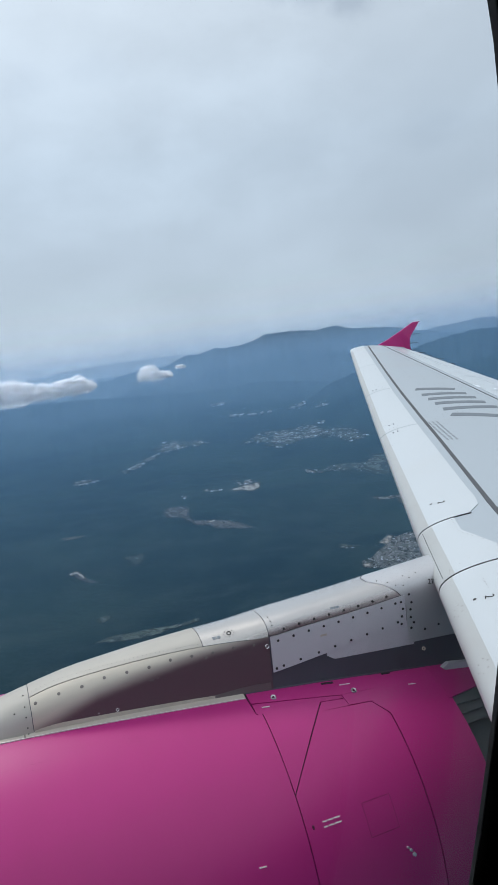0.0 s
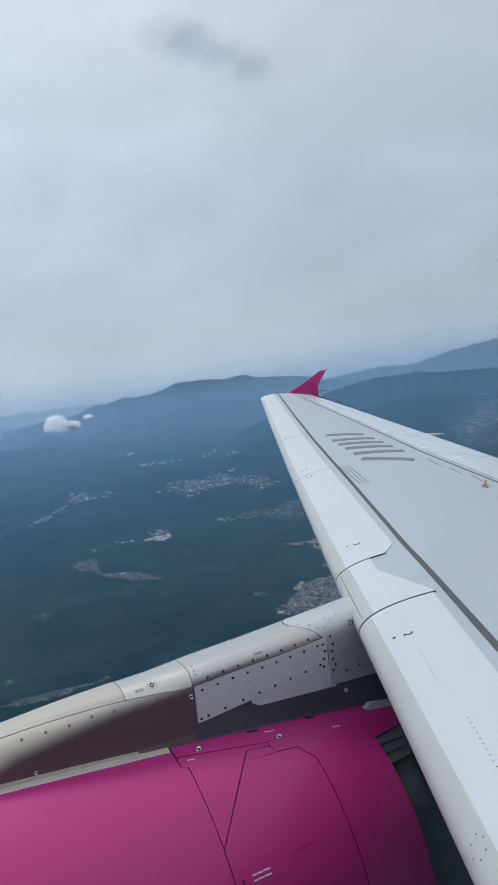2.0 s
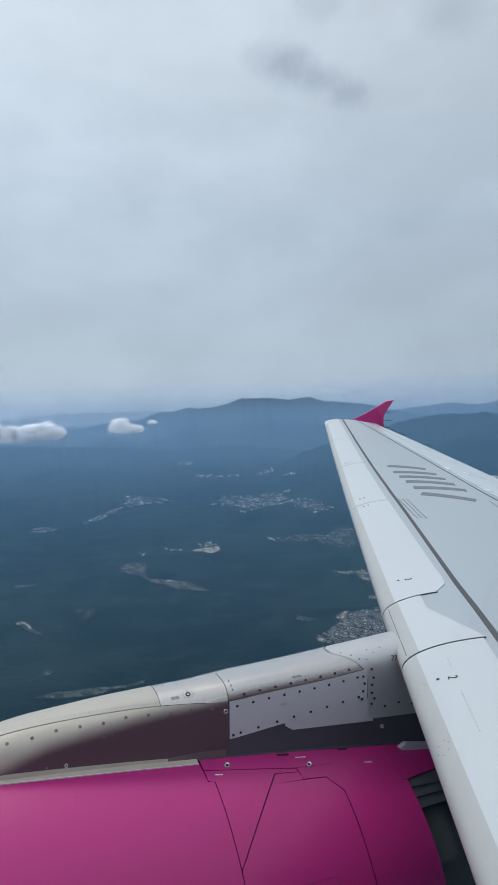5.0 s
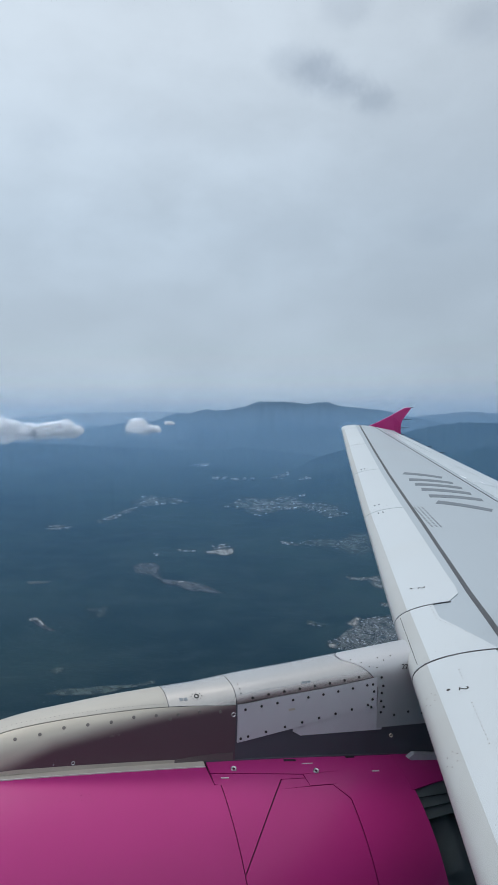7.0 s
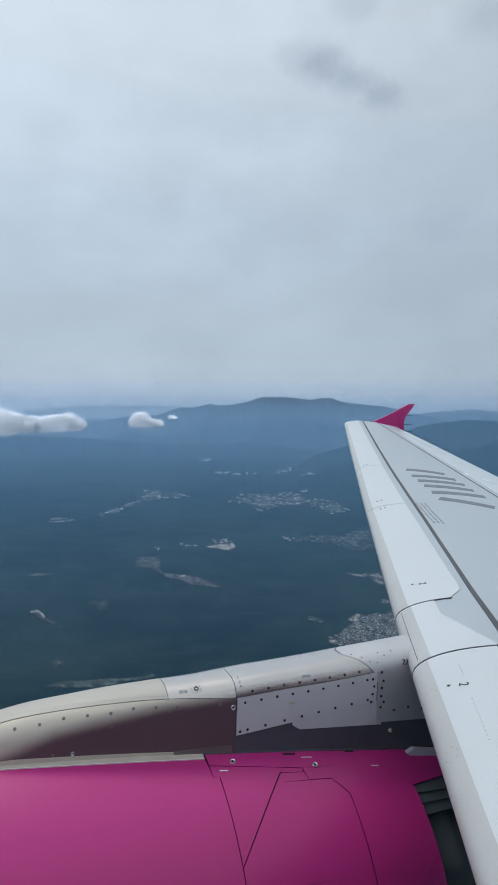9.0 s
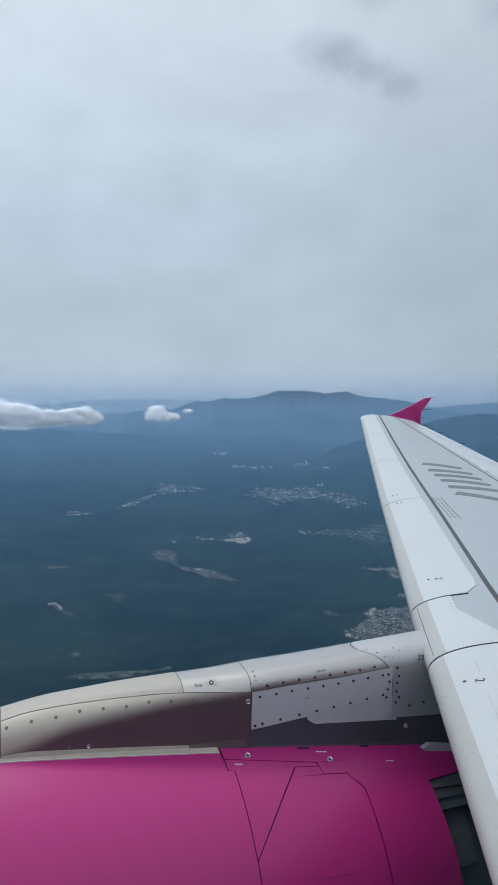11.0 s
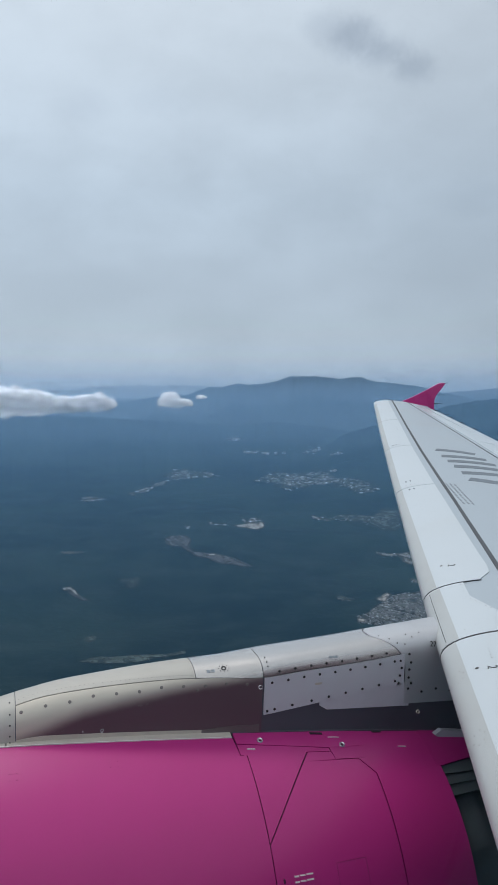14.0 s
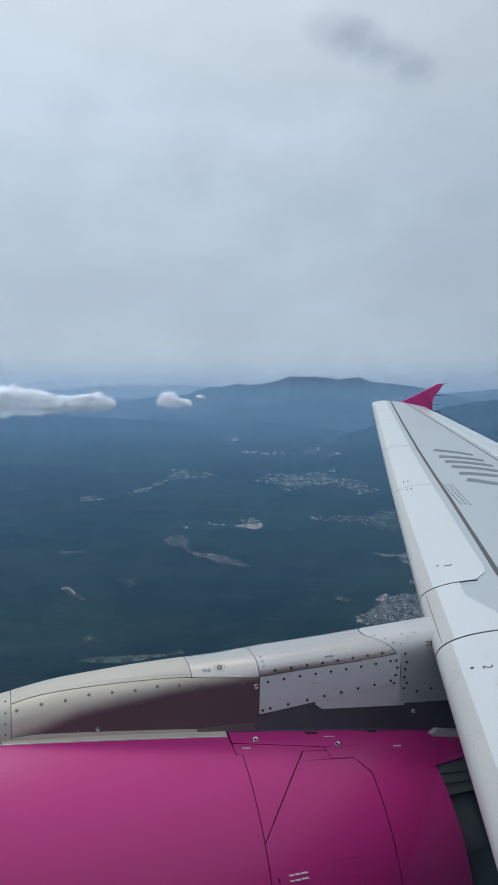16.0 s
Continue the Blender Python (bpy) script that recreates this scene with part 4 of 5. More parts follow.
def band(name, a, b, mat, label):
    rings = [[on_hull(x, z, ra) for x, z in round_frame(*fa)] for fa, ra in (a, b)]
    bm = loft(rings, False)
    bmesh.ops.solidify(bm, geom=bm.faces[:], thickness=0.002)
    part(name, bm, mat, window, label)


band("reveal", ((0.1375, 0.267, -0.022, -0.12), R_IN + 0.001), ((0.168, 0.308, -0.02, -0.12), R_IN + 0.014), M["lip"], "pale rounded window reveal")
band("outer_reveal", ((0.22, 0.29), R_IN + 0.030), ((0.288, 0.338), R_OUT - 0.001), M["skin"], "white outer window frame")
band("gasket", ((0.1365, 0.266, -0.022, -0.12), R_IN - 0.002), ((0.20, 0.335, -0.02, -0.105), R_IN - 0.002), M["gasket"], "black rubber gasket")
glass = bpy.data.materials.new("window_acrylic")
glass.use_nodes = True
g = Nodes(glass.node_tree)
g.tree.nodes.clear()
clear = g.add("ShaderNodeBsdfTransparent", {0: (0.992, 0.996, 1.0, 1)}).outputs[0]
shine = g.add("ShaderNodeBsdfGlossy", {0: (1, 1, 1, 1), 1: 0.05}).outputs[0]
fac = g.math("MULTIPLY", g.add("ShaderNodeFresnel", {0: 1.3}).outputs[0], 0.06)
g.add("ShaderNodeOutputMaterial", {0: g.add("ShaderNodeMixShader", {0: fac, 1: clear, 2: shine}).outputs[0]})
rings = [[on_hull(x, z, r) for x, z in round_frame(0.22, 0.288)] for r in (R_IN + 0.030, R_IN + 0.036)]
pane = part("pane", loft(rings), glass, window, "clear acrylic window pane")
pane.visible_shadow = False

# ---- the land below ----
H = 200.0


def hazy(name, base, second, scale, ragged=True, fray=1.5, solid=0.5):
    """Open ground seen from above; its border frays out into the forest."""
    m = material(name, base, 0.9, scale=scale, vary=0.16, second=second, amount=0.7, spec=0.1)
    if ragged:
        n = Nodes(m.node_tree)
        edge = n.add("ShaderNodeAttribute")
        edge.attribute_name = "edge"
        place = n.add("ShaderNodeTexCoord").outputs["Object"]
        place = n.add("ShaderNodeMapping", {0: place, 3: (1.0, 0.4, 1.0)}).outputs[0]
        worn = n.math("ADD", n.math("MULTIPLY", n.math("SUBTRACT", n.noise(place, 0.045, 6.0, 0.68, 0.4), 0.5), fray), edge.outputs["Fac"])
        f = n.math("MULTIPLY", n.smooth(worn, 0.30, 0.85), n.smooth(edge.outputs["Fac"], 0.0, 0.45))
        f = n.math("MULTIPLY", f, n.smooth(n.noise(place, 0.11, 5.0, 0.65), 0.38, 0.62, solid, 1.0))
        out = n.tree.nodes["Material Output"]
        bsdf = n.tree.nodes["Principled BSDF"]
        n.tree.links.new(n.add("ShaderNodeMixShader", {0: f, 1: n.add("ShaderNodeBsdfTransparent").outputs[0], 2: bsdf.outputs[0]}).outputs[0], out.inputs[0])
    return m


forest = bpy.data.materials.new("dark_forest_cover")
forest.use_nodes = True
n = Nodes(forest.node_tree)
place = n.add("ShaderNodeTexCoord").outputs["Object"]
big = n.noise(place, 0.0028, 6.0, 0.6, 0.5)
mid = n.noise(place, 0.02, 6.0, 0.62, 0.3)
tiny = n.noise(place, 0.30, 3.0, 0.6)
col = n.mix(n.smooth(big, 0.36, 0.66), (0.008, 0.020, 0.025), (0.024, 0.046, 0.042))
col = n.mix(n.smooth(mid, 0.42, 0.70, 0.0, 0.6), col, (0.034, 0.052, 0.050))
col = n.mix(n.smooth(tiny, 0.35, 0.70, 0.0, 0.65), col, (0.009, 0.022, 0.022))
col = n.mix(n.smooth(n.noise(place, 0.055, 6.0, 0.7, 0.2), 0.60, 0.78, 0.0, 0.5), col, (0.055, 0.072, 0.064))
fb = n.tree.nodes["Principled BSDF"]
n.tree.links.new(col, fb.inputs["Base Color"])
fb.inputs["Roughness"].default_value, fb.inputs["Specular IOR Level"].default_value = 0.95, 0.05

# ridges: distance, depth, crest as azimuth and elevation in degrees
RIDGES = [
    (2300, 520, [(24, -4.0), (26.3, -2.6), (28.1, -2.06), (30.8, -1.33), (33.9, -0.41), (36, -0.02), (37.3, 0.16), (38.9, 0.10), (40.6, 0.21), (41.8, 0.0), (44, -0.20), (48, -0.5), (60, -1.2), (80, -2)]),
    (2700, 420, [(-60, -1.2), (-10, -1.0), (5, -1.15), (11, -1.54), (17.5, -1.87), (21, -1.65), (24.1, -2.05), (27, -2.4), (32, -3.4), (60, -4)]),
    (3450, 520, [(-60, 0.4), (-30, 0.1), (-8, -0.1), (2.7, -0.06), (6.4, -0.09), (9.3, -0.14), (11.2, 0.27), (13.1, 0.54), (13.8, 0.42), (15.5, 1.06), (16.6, 1.04), (17.7, 1.33), (18.6, 1.23), (20.3, 1.40), (22.1, 1.91), (23.9, 1.94), (25.7, 1.68), (27.4, 1.86), (28.3, 1.5), (31.8, 1.11), (33.1, 0.77), (36, 0.11), (42, -1), (60, -1.5)]),
    (4150, 380, [(-60, 0.3), (20, 0.2), (29, 0.3), (32.6, 0.53), (34.8, 0.75), (38, 1.06), (39.4, 0.88), (40.6, 0.9), (43, 1.45), (46.4, 1.9), (52, 1.5), (70, 0.8)]),
    (4750, 260, [(-60, 0.5), (-12, 0.45), (0, 0.6), (5, 0.84), (7.1, 1.1), (10, 1.2), (13.4, 1.22), (16, 1.16), (19, 1.03), (30, 0.5), (60, 0.4)]),
]


def ground_height(az, r, x, y):
    hills = 1 - abs(noise.fractal(Vector((x, y, 0)) * 0.0021, 1.0, 2.0, 5)) * 1.5
    h = -H + 15 * (hills - 0.55) * min(1, r / 900) + 6 * noise.noise(Vector((x, y, 7)) * 0.009) * min(1, r / 500)
    if r > 1500:
        rough = noise.fractal(Vector((x, y, 3)) * 0.0035, 0.9, 2.1, 5)
        for dist, depth, crest in RIDGES:
            k = (r - dist) / depth
            if abs(k) < 3:
                el = float(np.interp(az, [c[0] for c in crest], [c[1] for c in crest]))
                el += 0.07 * noise.noise(Vector((az * 1.3, dist, 0))) + 0.06 * noise.noise(Vector((az * 3.1, dist, 2))) + 0.012 * noise.noise(Vector((az * 7.0, dist, 4)))
                peak = dist * math.tan(radians(el)) + H
                bell = math.exp(-k * k * 1.6) if k > 0 else math.exp(-k * k * 1.1)
                z = -H + peak * bell * (1 - (0.32 if dist < 4000 else 0.10) * abs(rough) * min(1, abs(k) * 1.6))
                h = max(h, z)
    return h


azs = list(np.arange(-180, -20, 4.0)) + list(np.arange(-20, 0, 0.5)) + list(np.arange(0, 50, 0.14)) + list(np.arange(50, 70, 1.0)) + list(np.arange(70, 180, 4.0))
rs = [2.0, 60.0] + [140 * (4950 / 140) ** (k / 150) for k in range(151)]
verts, faces = [], []
for r in rs:
    for az in azs:
        x, y = r * math.sin(radians(az)), r * math.cos(radians(az))
        verts.append((x, y, ground_height(az, r, x, y)))
c = len(azs)
for i in range(len(rs) - 1):
    for j in range(c):
        a, b = i * c + j, i * c + (j + 1) % c
        faces.append((a, a + c, b + c, b))
ground = part("ground", (verts, faces), forest, None, "dark green forested land rising to mountain ridges", kind="structure")
tagged(ground, "", "ground")


def land_z(x, y):
    return ground_height(math.degrees(math.atan2(x, y)), math.hypot(x, y), x, y)


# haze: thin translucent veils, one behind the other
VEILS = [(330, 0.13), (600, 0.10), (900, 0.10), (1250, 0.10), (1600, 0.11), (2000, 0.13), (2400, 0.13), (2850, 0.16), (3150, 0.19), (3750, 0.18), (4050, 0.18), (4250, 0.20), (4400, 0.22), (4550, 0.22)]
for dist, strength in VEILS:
    # scattered light is put into each veil's colour, paler with distance
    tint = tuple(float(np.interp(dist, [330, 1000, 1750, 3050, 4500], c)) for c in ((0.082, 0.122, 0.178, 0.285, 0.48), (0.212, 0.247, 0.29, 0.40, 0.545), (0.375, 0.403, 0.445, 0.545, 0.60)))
    m = bpy.data.materials.new("haze")
    m.use_nodes = True
    n = Nodes(m.node_tree)
    n.tree.nodes.clear()
    z = n.add("ShaderNodeSeparateXYZ", {0: n.add("ShaderNodeTexCoord").outputs["Object"]}).outputs[2]
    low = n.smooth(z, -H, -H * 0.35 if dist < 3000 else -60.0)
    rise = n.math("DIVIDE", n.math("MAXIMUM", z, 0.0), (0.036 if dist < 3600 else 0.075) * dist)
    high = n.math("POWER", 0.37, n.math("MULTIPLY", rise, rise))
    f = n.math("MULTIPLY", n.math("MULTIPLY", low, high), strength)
    # haze gathers the light of the whole sky above it
    up_way, down_way = [n.add("ShaderNodeCombineXYZ", {2: s}).outputs[0] for s in (1.0, -1.0)]
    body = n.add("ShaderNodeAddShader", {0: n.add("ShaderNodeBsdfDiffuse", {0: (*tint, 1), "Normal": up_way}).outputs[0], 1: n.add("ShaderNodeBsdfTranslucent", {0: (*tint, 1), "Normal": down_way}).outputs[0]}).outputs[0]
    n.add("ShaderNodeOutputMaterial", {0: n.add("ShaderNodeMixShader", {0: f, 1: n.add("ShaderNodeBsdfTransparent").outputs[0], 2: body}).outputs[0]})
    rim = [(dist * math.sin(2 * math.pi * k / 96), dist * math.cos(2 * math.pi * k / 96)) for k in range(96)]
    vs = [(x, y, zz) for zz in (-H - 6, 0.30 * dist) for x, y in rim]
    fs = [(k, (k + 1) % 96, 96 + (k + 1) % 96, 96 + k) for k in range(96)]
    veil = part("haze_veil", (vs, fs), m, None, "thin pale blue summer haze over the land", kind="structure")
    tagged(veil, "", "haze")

soil = hazy("pale_bare_soil", (0.17, 0.175, 0.165), (0.045, 0.06, 0.055), 0.12, fray=2.4, solid=0.25)
field = hazy("pale_green_fields", (0.075, 0.095, 0.085), (0.030, 0.050, 0.045), 0.07, fray=1.8, solid=0.30)
scar = hazy("bright_quarry_stone", (0.36, 0.345, 0.315), (0.12, 0.12, 0.11), 0.12, fray=1.3, solid=0.45)
brown = hazy("cleared_brown_slope", (0.088, 0.092, 0.094), (0.045, 0.055, 0.056), 0.09, fray=0.6, solid=0.55)
rnd = random.Random(5)


def clearing(outline, mat, label, soft=10.0, lift=0.8, cells=34, name="clearing"):
    """Open ground inside an outline; the border frays out over the width soft."""
    xs, ys = [p[0] for p in outline], [p[1] for p in outline]
    x0, x1, y0, y1 = min(xs) - soft, max(xs) + soft, min(ys) - soft, max(ys) + soft
    a, b = np.array(outline, float), np.roll(np.array(outline, float), -1, 0)
    vs, edge, fs = [], [], []
    for i in range(cells + 1):
        for j in range(cells + 1):
            x, y = x0 + (x1 - x0) * i / cells, y0 + (y1 - y0) * j / cells
            p = np.array((x, y))
            f = np.clip(((p - a) * (b - a)).sum(1) / np.maximum(((b - a) ** 2).sum(1), 1e-9), 0, 1)
            d = float(np.sqrt((((a + (b - a) * f[:, None]) - p) ** 2).sum(1)).min())
            edge.append(min(1.0, max(0.0, 0.5 + (d if inside((x, y), outline) else -d) / (2 * soft))))
            vs.append((x, y, land_z(x, y) + lift))
    c = cells + 1
    for i in range(cells):
        for j in range(cells):
            q = (i * c + j, i * c + j + 1, (i + 1) * c + j + 1, (i + 1) * c + j)
            if max(edge[k] for k in q) > 0:
                fs.append(q)
    ob = part(name, (vs, fs), mat, None, label, kind="structure")
    ob.data.attributes.new("edge", "FLOAT", "POINT").data.foreach_set("value", edge)
    return tagged(ob, "", "clearing")


def inside(p, poly):
    hit = False
    for (x0, y0), (x1, y1) in zip(poly, poly[1:] + poly[:1]):
        if (y0 > p[1]) != (y1 > p[1]) and p[0] < x0 + (p[1] - y0) / (y1 - y0) * (x1 - x0):
            hit = not hit
    return hit


clearing([(213, 993), (228, 1015), (246, 1007), (246, 975), (235, 940), (235, 899), (251, 886), (262, 864), (272, 839), (281, 804), (263, 802), (250, 826), (240, 863), (225, 885), (224, 940), (214, 943), (206, 952)], brown, "sinuous brown clearing in the forest", 7, 0.8, 44)
clearing([(237, 871), (245, 875), (254, 878), (249, 868)], scar, "pale bare spot in the clearing", 2.5, 1.6, 14)
clearing([(335, 1077), (350, 1069), (372, 1084), (398, 1094), (381, 1051), (364, 1029), (356, 1046), (342, 1055)], scar, "bright stone quarry in the forest", 5, 0.8, 34)
clearing([(393, 1198), (369, 1099), (397, 1149), (399, 1107), (379, 1086), (363, 1093)], soil, "pale yards beside the quarry", 8, 0.6, 20)
clearing([(324, 1156), (326, 1122), (339, 1114), (328, 1081), (314, 1116)], soil, "pale yards of a hamlet", 7, 0.8, 16)
clearing([(271, 1117), (274, 1078), (264, 1068)], soil, "pale yard in the forest", 5, 0.8, 12)
clearing([(74, 985), (99, 964), (98, 947), (85, 950), (72, 961)], soil, "pale bare strip in the forest", 4, 0.8, 20)
clearing([(59, 787), (67, 794), (70, 784), (73, 760), (71, 765), (66, 783), (60, 780)], scar, "pale bare track in the forest", 2.2, 1.2, 24)
clearing([(62, 784), (71, 775), (75, 757), (86, 747), (74, 749), (66, 766)], brown, "pale grassy slope in the forest", 6, 0.8, 20)
clearing([(395, 847), (401, 822), (394, 822)], soil, "short pale track in the forest", 3, 0.8, 12)
clearing([(417, 826), (417, 811), (412, 810)], soil, "pale yard at the forest edge", 3, 0.8, 10)
clearing([(491, 1123), (507, 1106), (504, 1084), (488, 1099)], soil, "pale yards of a hamlet", 9, 0.9, 16)
clearing([(513, 1103), (546, 1123), (585, 1113), (651, 1161), (702, 1185), (588, 985), (556, 1002), (534, 1057)], field, "pale green fields beside a village", 26, 1.2, 40)
clearing([(466, 852), (472, 834), (486, 828), (474, 816), (460, 827)], soil, "pale yards at the forest edge", 6, 0.8, 16)
clearing([(481, 826), (501, 824), (497, 798), (473, 771), (472, 791)], soil, "pale sandy ground", 6, 0.8, 16)
clearing([(436, 717), (445, 704), (432, 687), (427, 699)], soil, "pale yards beside the road", 5, 0.8, 14)
clearing([(352, 642), (369, 653), (371, 646), (354, 629)], scar, "pale school yard beside the town", 4, 1.2, 14)
clearing([(308, 597), (314, 594), (310, 588), (307, 590)], scar, "pale round yard beside the town", 2.5, 1.2, 10)
clearing([(321, 667), (334, 653), (326, 645), (317, 654)], field, "small garden plots in the forest", 8, 0.8, 16)
clearing([(561, 1608), (636, 1712), (691, 1754), (712, 1673), (768, 1729), (761, 1629), (743, 1545), (753, 1504), (776, 1428), (757, 1368), (698, 1335), (704, 1425), (702, 1492), (679, 1518), (630, 1486), (585, 1470), (603, 1571)], field, "pale valley fields round a village", 45, 2.0, 44)
clearing([(383, 1757), (431, 1870), (481, 1806), (517, 1731), (488, 1704), (434, 1712), (387, 1689)], field, "pale fields along a valley road", 40, 2.0, 34)
clearing([(250, 1532), (303, 1590), (334, 1654), (376, 1699), (355, 1635), (310, 1570), (256, 1501)], field, "pale fields along a valley road", 24, 2.0, 30)
clearing([(142, 1491), (184, 1507), (194, 1459), (157, 1466)], soil, "pale yards of a valley hamlet", 16, 2.0, 20)
clearing([(76, 571), (101, 577), (123, 576), (140, 580), (139, 572), (120, 566), (99, 568), (76, 562)], field, "pale bank beside the river bend", 3, 0.8, 30)
clearing([(51, 556), (70, 574), (95, 574), (116, 566), (96, 552), (70, 547)], field, "curved green field beside the river", 7, 0.7, 24)
clearing([(61, 644), (78, 646), (77, 629), (67, 620)], field, "faint grassy clearing in the forest", 9, 0.8, 16)
clearing([(122, 810), (143, 807), (140, 777), (123, 777)], field, "faint grassy clearing in the forest", 16, 0.8, 18)
clearing([(1090, 1170), (1170, 1330), (1300, 1420), (1420, 1480), (1500, 1390), (1330, 1240), (1180, 1110)], field, "pale fields in the valley beyond the wing", 60, 2.0, 30)
clearing([(1180, 1230), (1240, 1320), (1330, 1370), (1390, 1360), (1290, 1250)], soil, "pale yards of a valley village", 50, 3.0, 26)

# settlements: small houses with gabled roofs, joined
roofs = bpy.data.materials.new("mixed_roof_tiles")
roofs.use_nodes = True
n = Nodes(roofs.node_tree)
isle = n.add("ShaderNodeNewGeometry").outputs["Random Per Island"]
n.tree.links.new(n.ramp(isle, [(0.0, (0.07, 0.075, 0.08)), (0.30, (0.12, 0.125, 0.125)), (0.55, (0.20, 0.205, 0.20)), (0.80, (0.21, 0.195, 0.18)), (0.94, (0.50, 0.51, 0.52))]), n.tree.nodes["Principled BSDF"].inputs["Base Color"])
n.tree.nodes["Principled BSDF"].inputs["Roughness"].default_value = 0.7


def settlement(name, spots, label):
    """One joined cluster of houses: x, y, length, width, height, turn."""
    vs, fs = [], []
    for x, y, l, wd, ht, t in spots:
        z, b = land_z(x, y) - 0.3, len(vs)
        c, s = math.cos(t), math.sin(t)
        for px, py, pz in ((-l, -wd, 0), (l, -wd, 0), (l, wd, 0), (-l, wd, 0), (-l, -wd, ht), (l, -wd, ht), (l, wd, ht), (-l, wd, ht), (-l, 0, ht * 1.45), (l, 0, ht * 1.45)):
            vs.append((x + c * px - s * py, y + s * px + c * py, z + pz))
        fs += [tuple(b + i for i in f) for f in ((0, 1, 5, 4), (1, 2, 6, 9, 5), (2, 3, 7, 6), (3, 0, 4, 8, 7), (4, 5, 9, 8), (6, 7, 8, 9))]
    ob = part(name, (vs, fs), roofs, None, label, smooth=False, kind="stuff")
    tagged(ob, "", "houses")


town = [(307, 591), (312, 606), (326, 609), (343, 623), (362, 640), (372, 645), (389, 644), (410, 641), (420, 625), (400, 587), (366, 575), (334, 571), (314, 582)]
spots = []
for i in range(100):
    for j in range(66):
        x, y = 290 + 1.75 * i + 0.4 * j + rnd.uniform(-0.4, 0.4), 560 + 1.75 * j + rnd.uniform(-0.4, 0.4)
        if inside((x, y), town) and rnd.random() < 0.85 and noise.noise(Vector((x, y, 1)) * 0.09) > -0.30:
            spots.append((x, y, rnd.uniform(0.4, 0.85), rnd.uniform(0.35, 0.6), rnd.uniform(0.5, 0.9), 0.25 + rnd.choice((0, math.pi / 2)) + rnd.uniform(-0.2, 0.2)))
settlement("town", spots, "dense town of small grey and white roofed houses")
clearing(town, hazy("grey_town_ground", (0.085, 0.095, 0.09), (0.045, 0.062, 0.055), 0.2), "grey streets and yards of the town", 7, 0.25, 40, "town_ground")


def scatter(outline, count, size):
    """A village of houses strewn over an outline, in loose rows."""
    xs, ys, out = [p[0] for p in outline], [p[1] for p in outline], []
    while len(out) < count:
        x, y = rnd.uniform(min(xs), max(xs)), rnd.uniform(min(ys), max(ys))
        if inside((x, y), outline) and (noise.noise(Vector((x, y, 5)) * (0.10 / size)) > -0.05 or rnd.random() < 0.12):
            out.append((x, y, size * rnd.uniform(0.4, 1.0), size * rnd.uniform(0.3, 0.55), size * rnd.uniform(0.3, 0.5), rnd.choice((0.3, 1.87)) + rnd.uniform(-0.3, 0.3)))
    settlement("village", out, "scattered village houses among the fields")


scatter([(393, 1198), (369, 1099), (397, 1149), (399, 1107), (379, 1086), (363, 1093)], 26, 2.4)
scatter([(324, 1156), (326, 1122), (339, 1114), (328, 1081), (314, 1116)], 26, 2.4)
scatter([(271, 1117), (274, 1078), (264, 1068)], 8, 2.0)
scatter([(491, 1123), (507, 1106), (504, 1084), (488, 1099)], 30, 2.6)
scatter([(513, 1103), (546, 1123), (585, 1113), (651, 1161), (702, 1185), (588, 985), (556, 1002), (534, 1057)], 120, 2.4)
scatter([(466, 852), (472, 834), (486, 828), (474, 816), (460, 827)], 26, 1.8)
scatter([(436, 717), (445, 704), (432, 687), (427, 699)], 16, 1.5)
scatter([(321, 667), (334, 653), (326, 645), (317, 654)], 12, 1.4)
scatter([(561, 1608), (636, 1712), (691, 1754), (712, 1673), (768, 1729), (761, 1629), (743, 1545), (753, 1504), (776, 1428), (757, 1368), (698, 1335), (704, 1425), (702, 1492), (679, 1518), (630, 1486), (585, 1470), (603, 1571)], 240, 4.2)
scatter([(612, 1629), (678, 1703), (710, 1635), (740, 1600), (733, 1494), (749, 1419), (712, 1375), (714, 1487), (669, 1543), (611, 1521)], 330, 4.4)
scatter([(383, 1757), (431, 1870), (481, 1806), (517, 1731), (488, 1704), (434, 1712), (387, 1689)], 170, 4.4)
scatter([(250, 1532), (303, 1590), (334, 1654), (376, 1699), (355, 1635), (310, 1570), (256, 1501)], 90, 4.0)
scatter([(142, 1491), (184, 1507), (194, 1459), (157, 1466)], 44, 4.0)
scatter([(716, 2350), (778, 2367), (752, 2298), (711, 2308)], 24, 6.0)
scatter([(722, 2195), (757, 2145), (733, 2084), (696, 2098)], 24, 6.0)
scatter([(761, 2109), (834, 2106), (810, 2039), (748, 2063)], 30, 6.0)
scatter([(882, 2100), (976, 2165), (912, 2011), (875, 2046)], 24, 6.0)
scatter([(889, 1922), (872, 1783), (864, 1769), (875, 1885)], 24, 5.0)
scatter([(772, 1669), (789, 1650), (777, 1627)], 14, 5.0)
scatter([(99, 574), (119, 578), (138, 580), (136, 573), (119, 571)], 34, 1.1)
scatter([(1180, 1230), (1240, 1320), (1330, 1370), (1390, 1360), (1290, 1250)], 160, 3.6)

# cumulus clouds along the far ridge
ball = bmesh.new()
bmesh.ops.create_icosphere(ball, subdivisions=2, radius=1)
BALL_V = np.array([v.co[:] for v in ball.verts])
BALL_F = [[v.index for v in f.verts] for f in ball.faces]
ball.free()


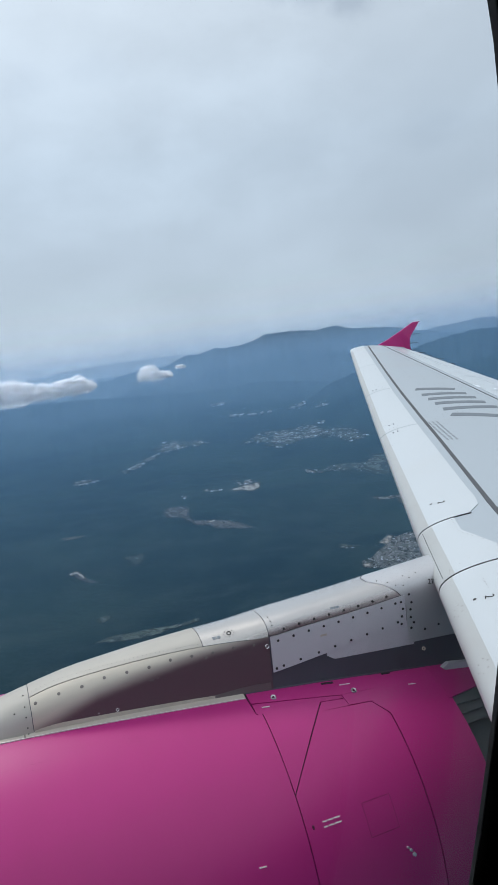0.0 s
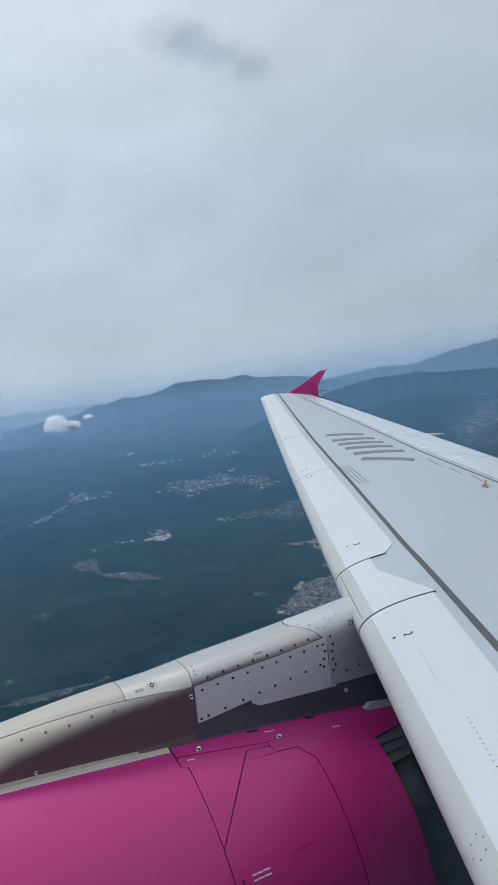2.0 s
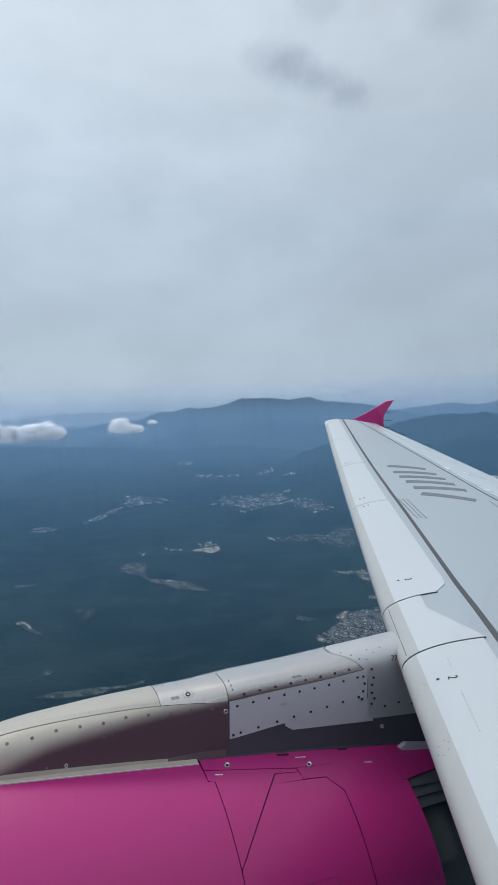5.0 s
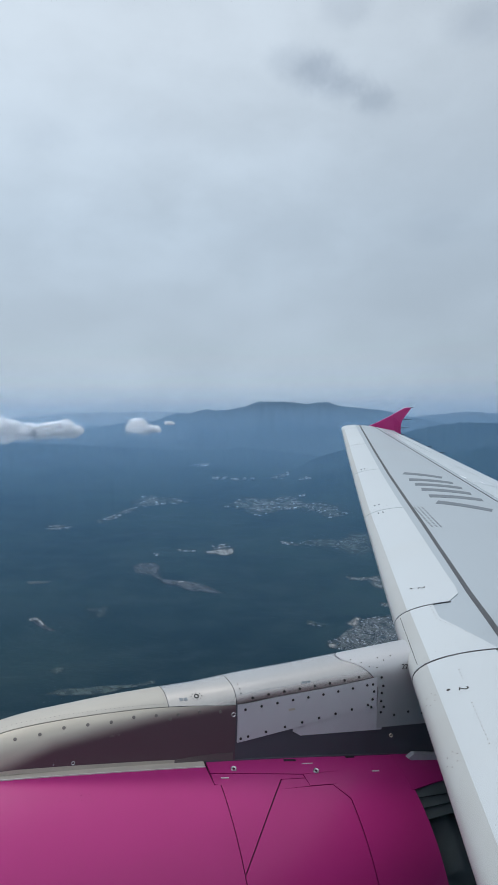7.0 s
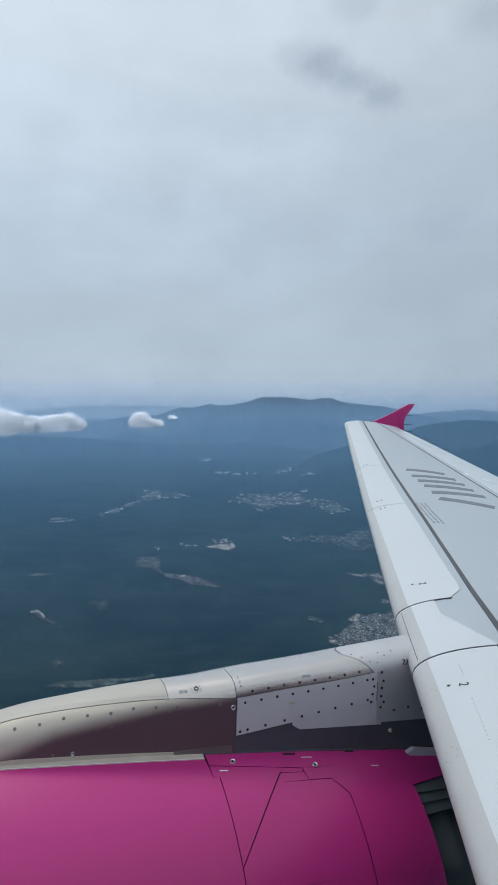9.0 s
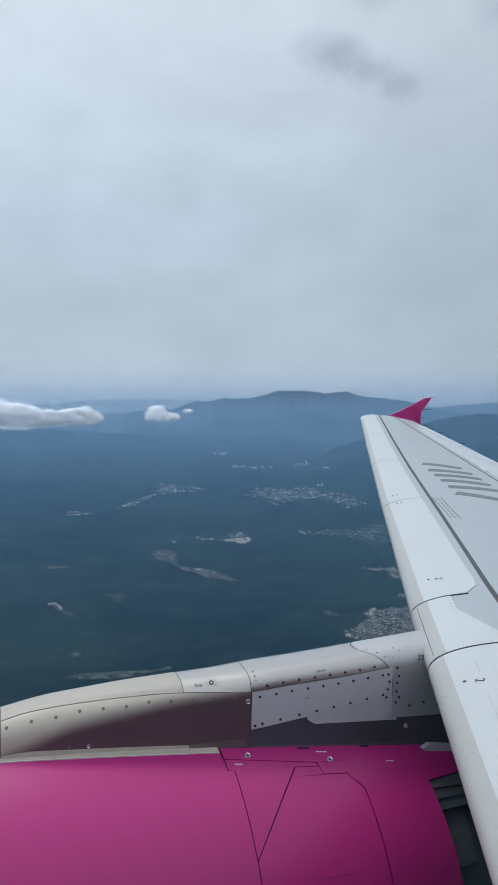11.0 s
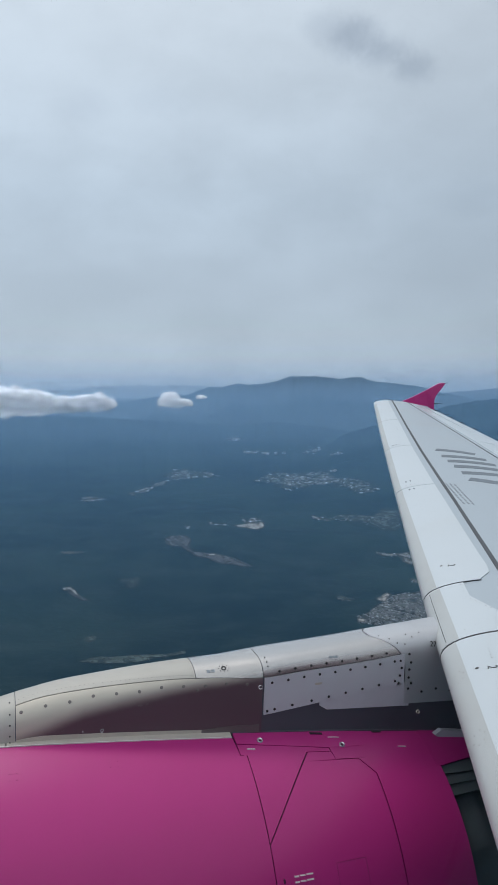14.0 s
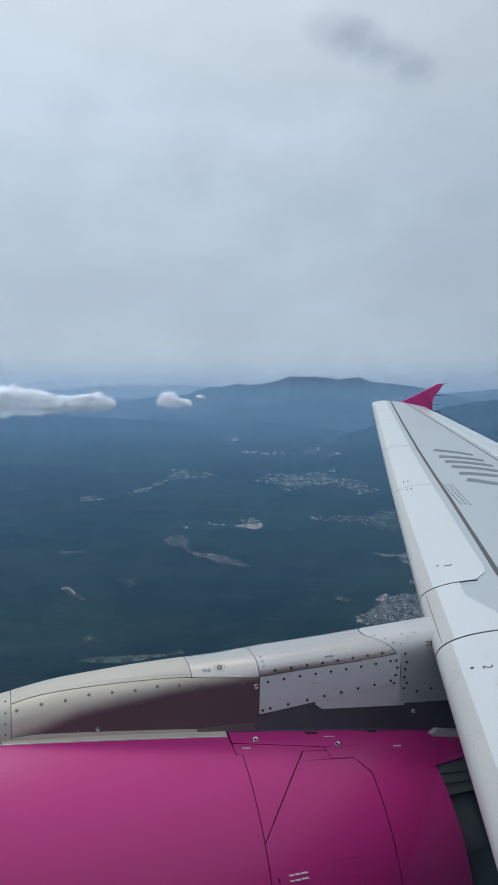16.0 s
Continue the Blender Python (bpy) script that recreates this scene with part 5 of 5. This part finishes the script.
def cloud(az, el, width, height, dist, puffs, seed, label, dome, sag=0.0):
    """A heap of puffs grown into one billowing body; sizes in degrees as seen from the aircraft, dome its outline."""
    r = random.Random(seed)
    unit = dist * math.tan(radians(1))
    cx, cy, cz = dist * math.sin(radians(az)), dist * math.cos(radians(az)), dist * math.tan(radians(el))
    side = np.array((math.cos(radians(az)), -math.sin(radians(az)), 0))
    deep = np.array((math.sin(radians(az)), math.cos(radians(az)), 0))
    vs, fs = [], []
    for k in range(puffs):
        f = 2 * (k + r.random()) / puffs - 1
        top = float(np.interp(f, [d[0] for d in dome], [d[1] for d in dome]))
        size = unit * height * top * r.uniform(0.15, 0.36)
        lift = max(0.0, unit * height * top * r.uniform(0.1, 1.0) - size * 0.8) - sag * unit * (1 - f) / 2
        p = side * (f * width * unit * 0.5) + deep * r.uniform(-0.3, 0.3) * height * unit + np.array((0, 0, lift))
        fs += [tuple(len(vs) + q for q in face) for face in BALL_F]
        vs += list(BALL_V * size * np.array((1.25, 1.25, 0.85)) + p)
    me = bpy.data.meshes.new("cloud")
    me.from_pydata([tuple(v) for v in vs], [], fs)
    tmp = new("cloud", me)
    grow = tmp.modifiers.new("grow", "REMESH")
    grow.mode, grow.voxel_size = "VOXEL", unit * height / 32
    melt = tmp.modifiers.new("melt", "SMOOTH")
    melt.factor, melt.iterations = 0.5, 4
    body = bpy.data.meshes.new_from_object(tmp.evaluated_get(bpy.context.evaluated_depsgraph_get()))
    bpy.data.objects.remove(tmp)
    step = unit * height
    normals = [v.normal.copy() for v in body.vertices]
    outs = [-0.14 + 0.021 * k for k in range(16)]
    shells = [body] + [body.copy() for _ in outs[1:]]
    for shell, out in zip(shells, outs):
        for v, nn in zip(shell.vertices, normals):
            q = v.co / step
            frayed = 0.02 + 0.12 * (out + 0.14)
            billow = 0.10 * abs(noise.noise(q * 2.2)) + 0.06 * abs(noise.noise(q * 4.6 + Vector((3, 1, 2)))) - 0.04
            v.co += nn * step * (billow + frayed * noise.fractal(q * 3.0 + Vector((0, 0, out)), 0.8, 2.1, 4)) + nn * unit * (out if out > 0 else 0.4 * out) * min(1.0, height) * (1 + 0.5 * noise.noise(q * 2.0))
        shell.transform(Matrix.Translation((cx, cy, cz)))
        shell.materials.clear()
    ob = part("cloud", shells[0], fringe_mat, None, label)
    for shell in shells[1:]:
        part("mist_fringe", shell, fringe_mat, ob, "thin misty fringe of the cloud")
    return tagged(ob, "", "cloud", "clouds along the ridge")


fringe_mat = bpy.data.materials.new("thin_cloud_mist")
fringe_mat.use_nodes = True
n = Nodes(fringe_mat.node_tree)
n.tree.nodes.clear()
coord = n.add("ShaderNodeTexCoord")
thin = n.smooth(n.noise(coord.outputs["Object"], 0.07, 3.0, 0.5), 0.25, 0.75, 0.05, 0.14)
# the underside dissolves into the haze
thin = n.math("MULTIPLY", thin, n.smooth(n.add("ShaderNodeSeparateXYZ", {0: coord.outputs["Generated"]}).outputs[2], 0.05, 0.5, 0.18, 1.0))
up_way, down_way = [n.add("ShaderNodeCombineXYZ", {2: s}).outputs[0] for s in (1.0, -1.0)]
mist = n.add("ShaderNodeAddShader", {0: n.add("ShaderNodeBsdfDiffuse", {0: (0.80, 0.815, 0.835, 1), "Normal": up_way}).outputs[0], 1: n.add("ShaderNodeBsdfTranslucent", {0: (0.74, 0.765, 0.80, 1), "Normal": down_way}).outputs[0]}).outputs[0]
n.add("ShaderNodeOutputMaterial", {0: n.add("ShaderNodeMixShader", {0: thin, 1: n.add("ShaderNodeBsdfTransparent").outputs[0], 2: mist}).outputs[0]})
HEAP = [(-1, 0.25), (-0.75, 0.65), (-0.4, 1.0), (-0.1, 0.92), (0.15, 0.55), (0.45, 0.48), (0.7, 0.35), (1, 0.12)]
BANK = [(-1, 0.5), (-0.7, 0.9), (-0.4, 0.8), (-0.05, 1.0), (0.12, 0.95), (0.26, 0.82), (0.42, 0.58), (0.58, 0.46), (0.70, 0.46), (0.80, 0.60), (0.88, 0.50), (0.94, 0.26), (1, 0.08)]
cloud(13.05, -0.38, 2.5, 1.05, 880, 52, 3, "small white heaped cloud before a blue ridge", HEAP)
cloud(15.1, 0.2, 0.75, 0.36, 880, 18, 8, "tiny white cloud scrap on the ridge", HEAP)
cloud(0.2, -0.40, 16.6, 1.8, 885, 320, 5, "long white cloud bank before the mountains", BANK, 0.9)
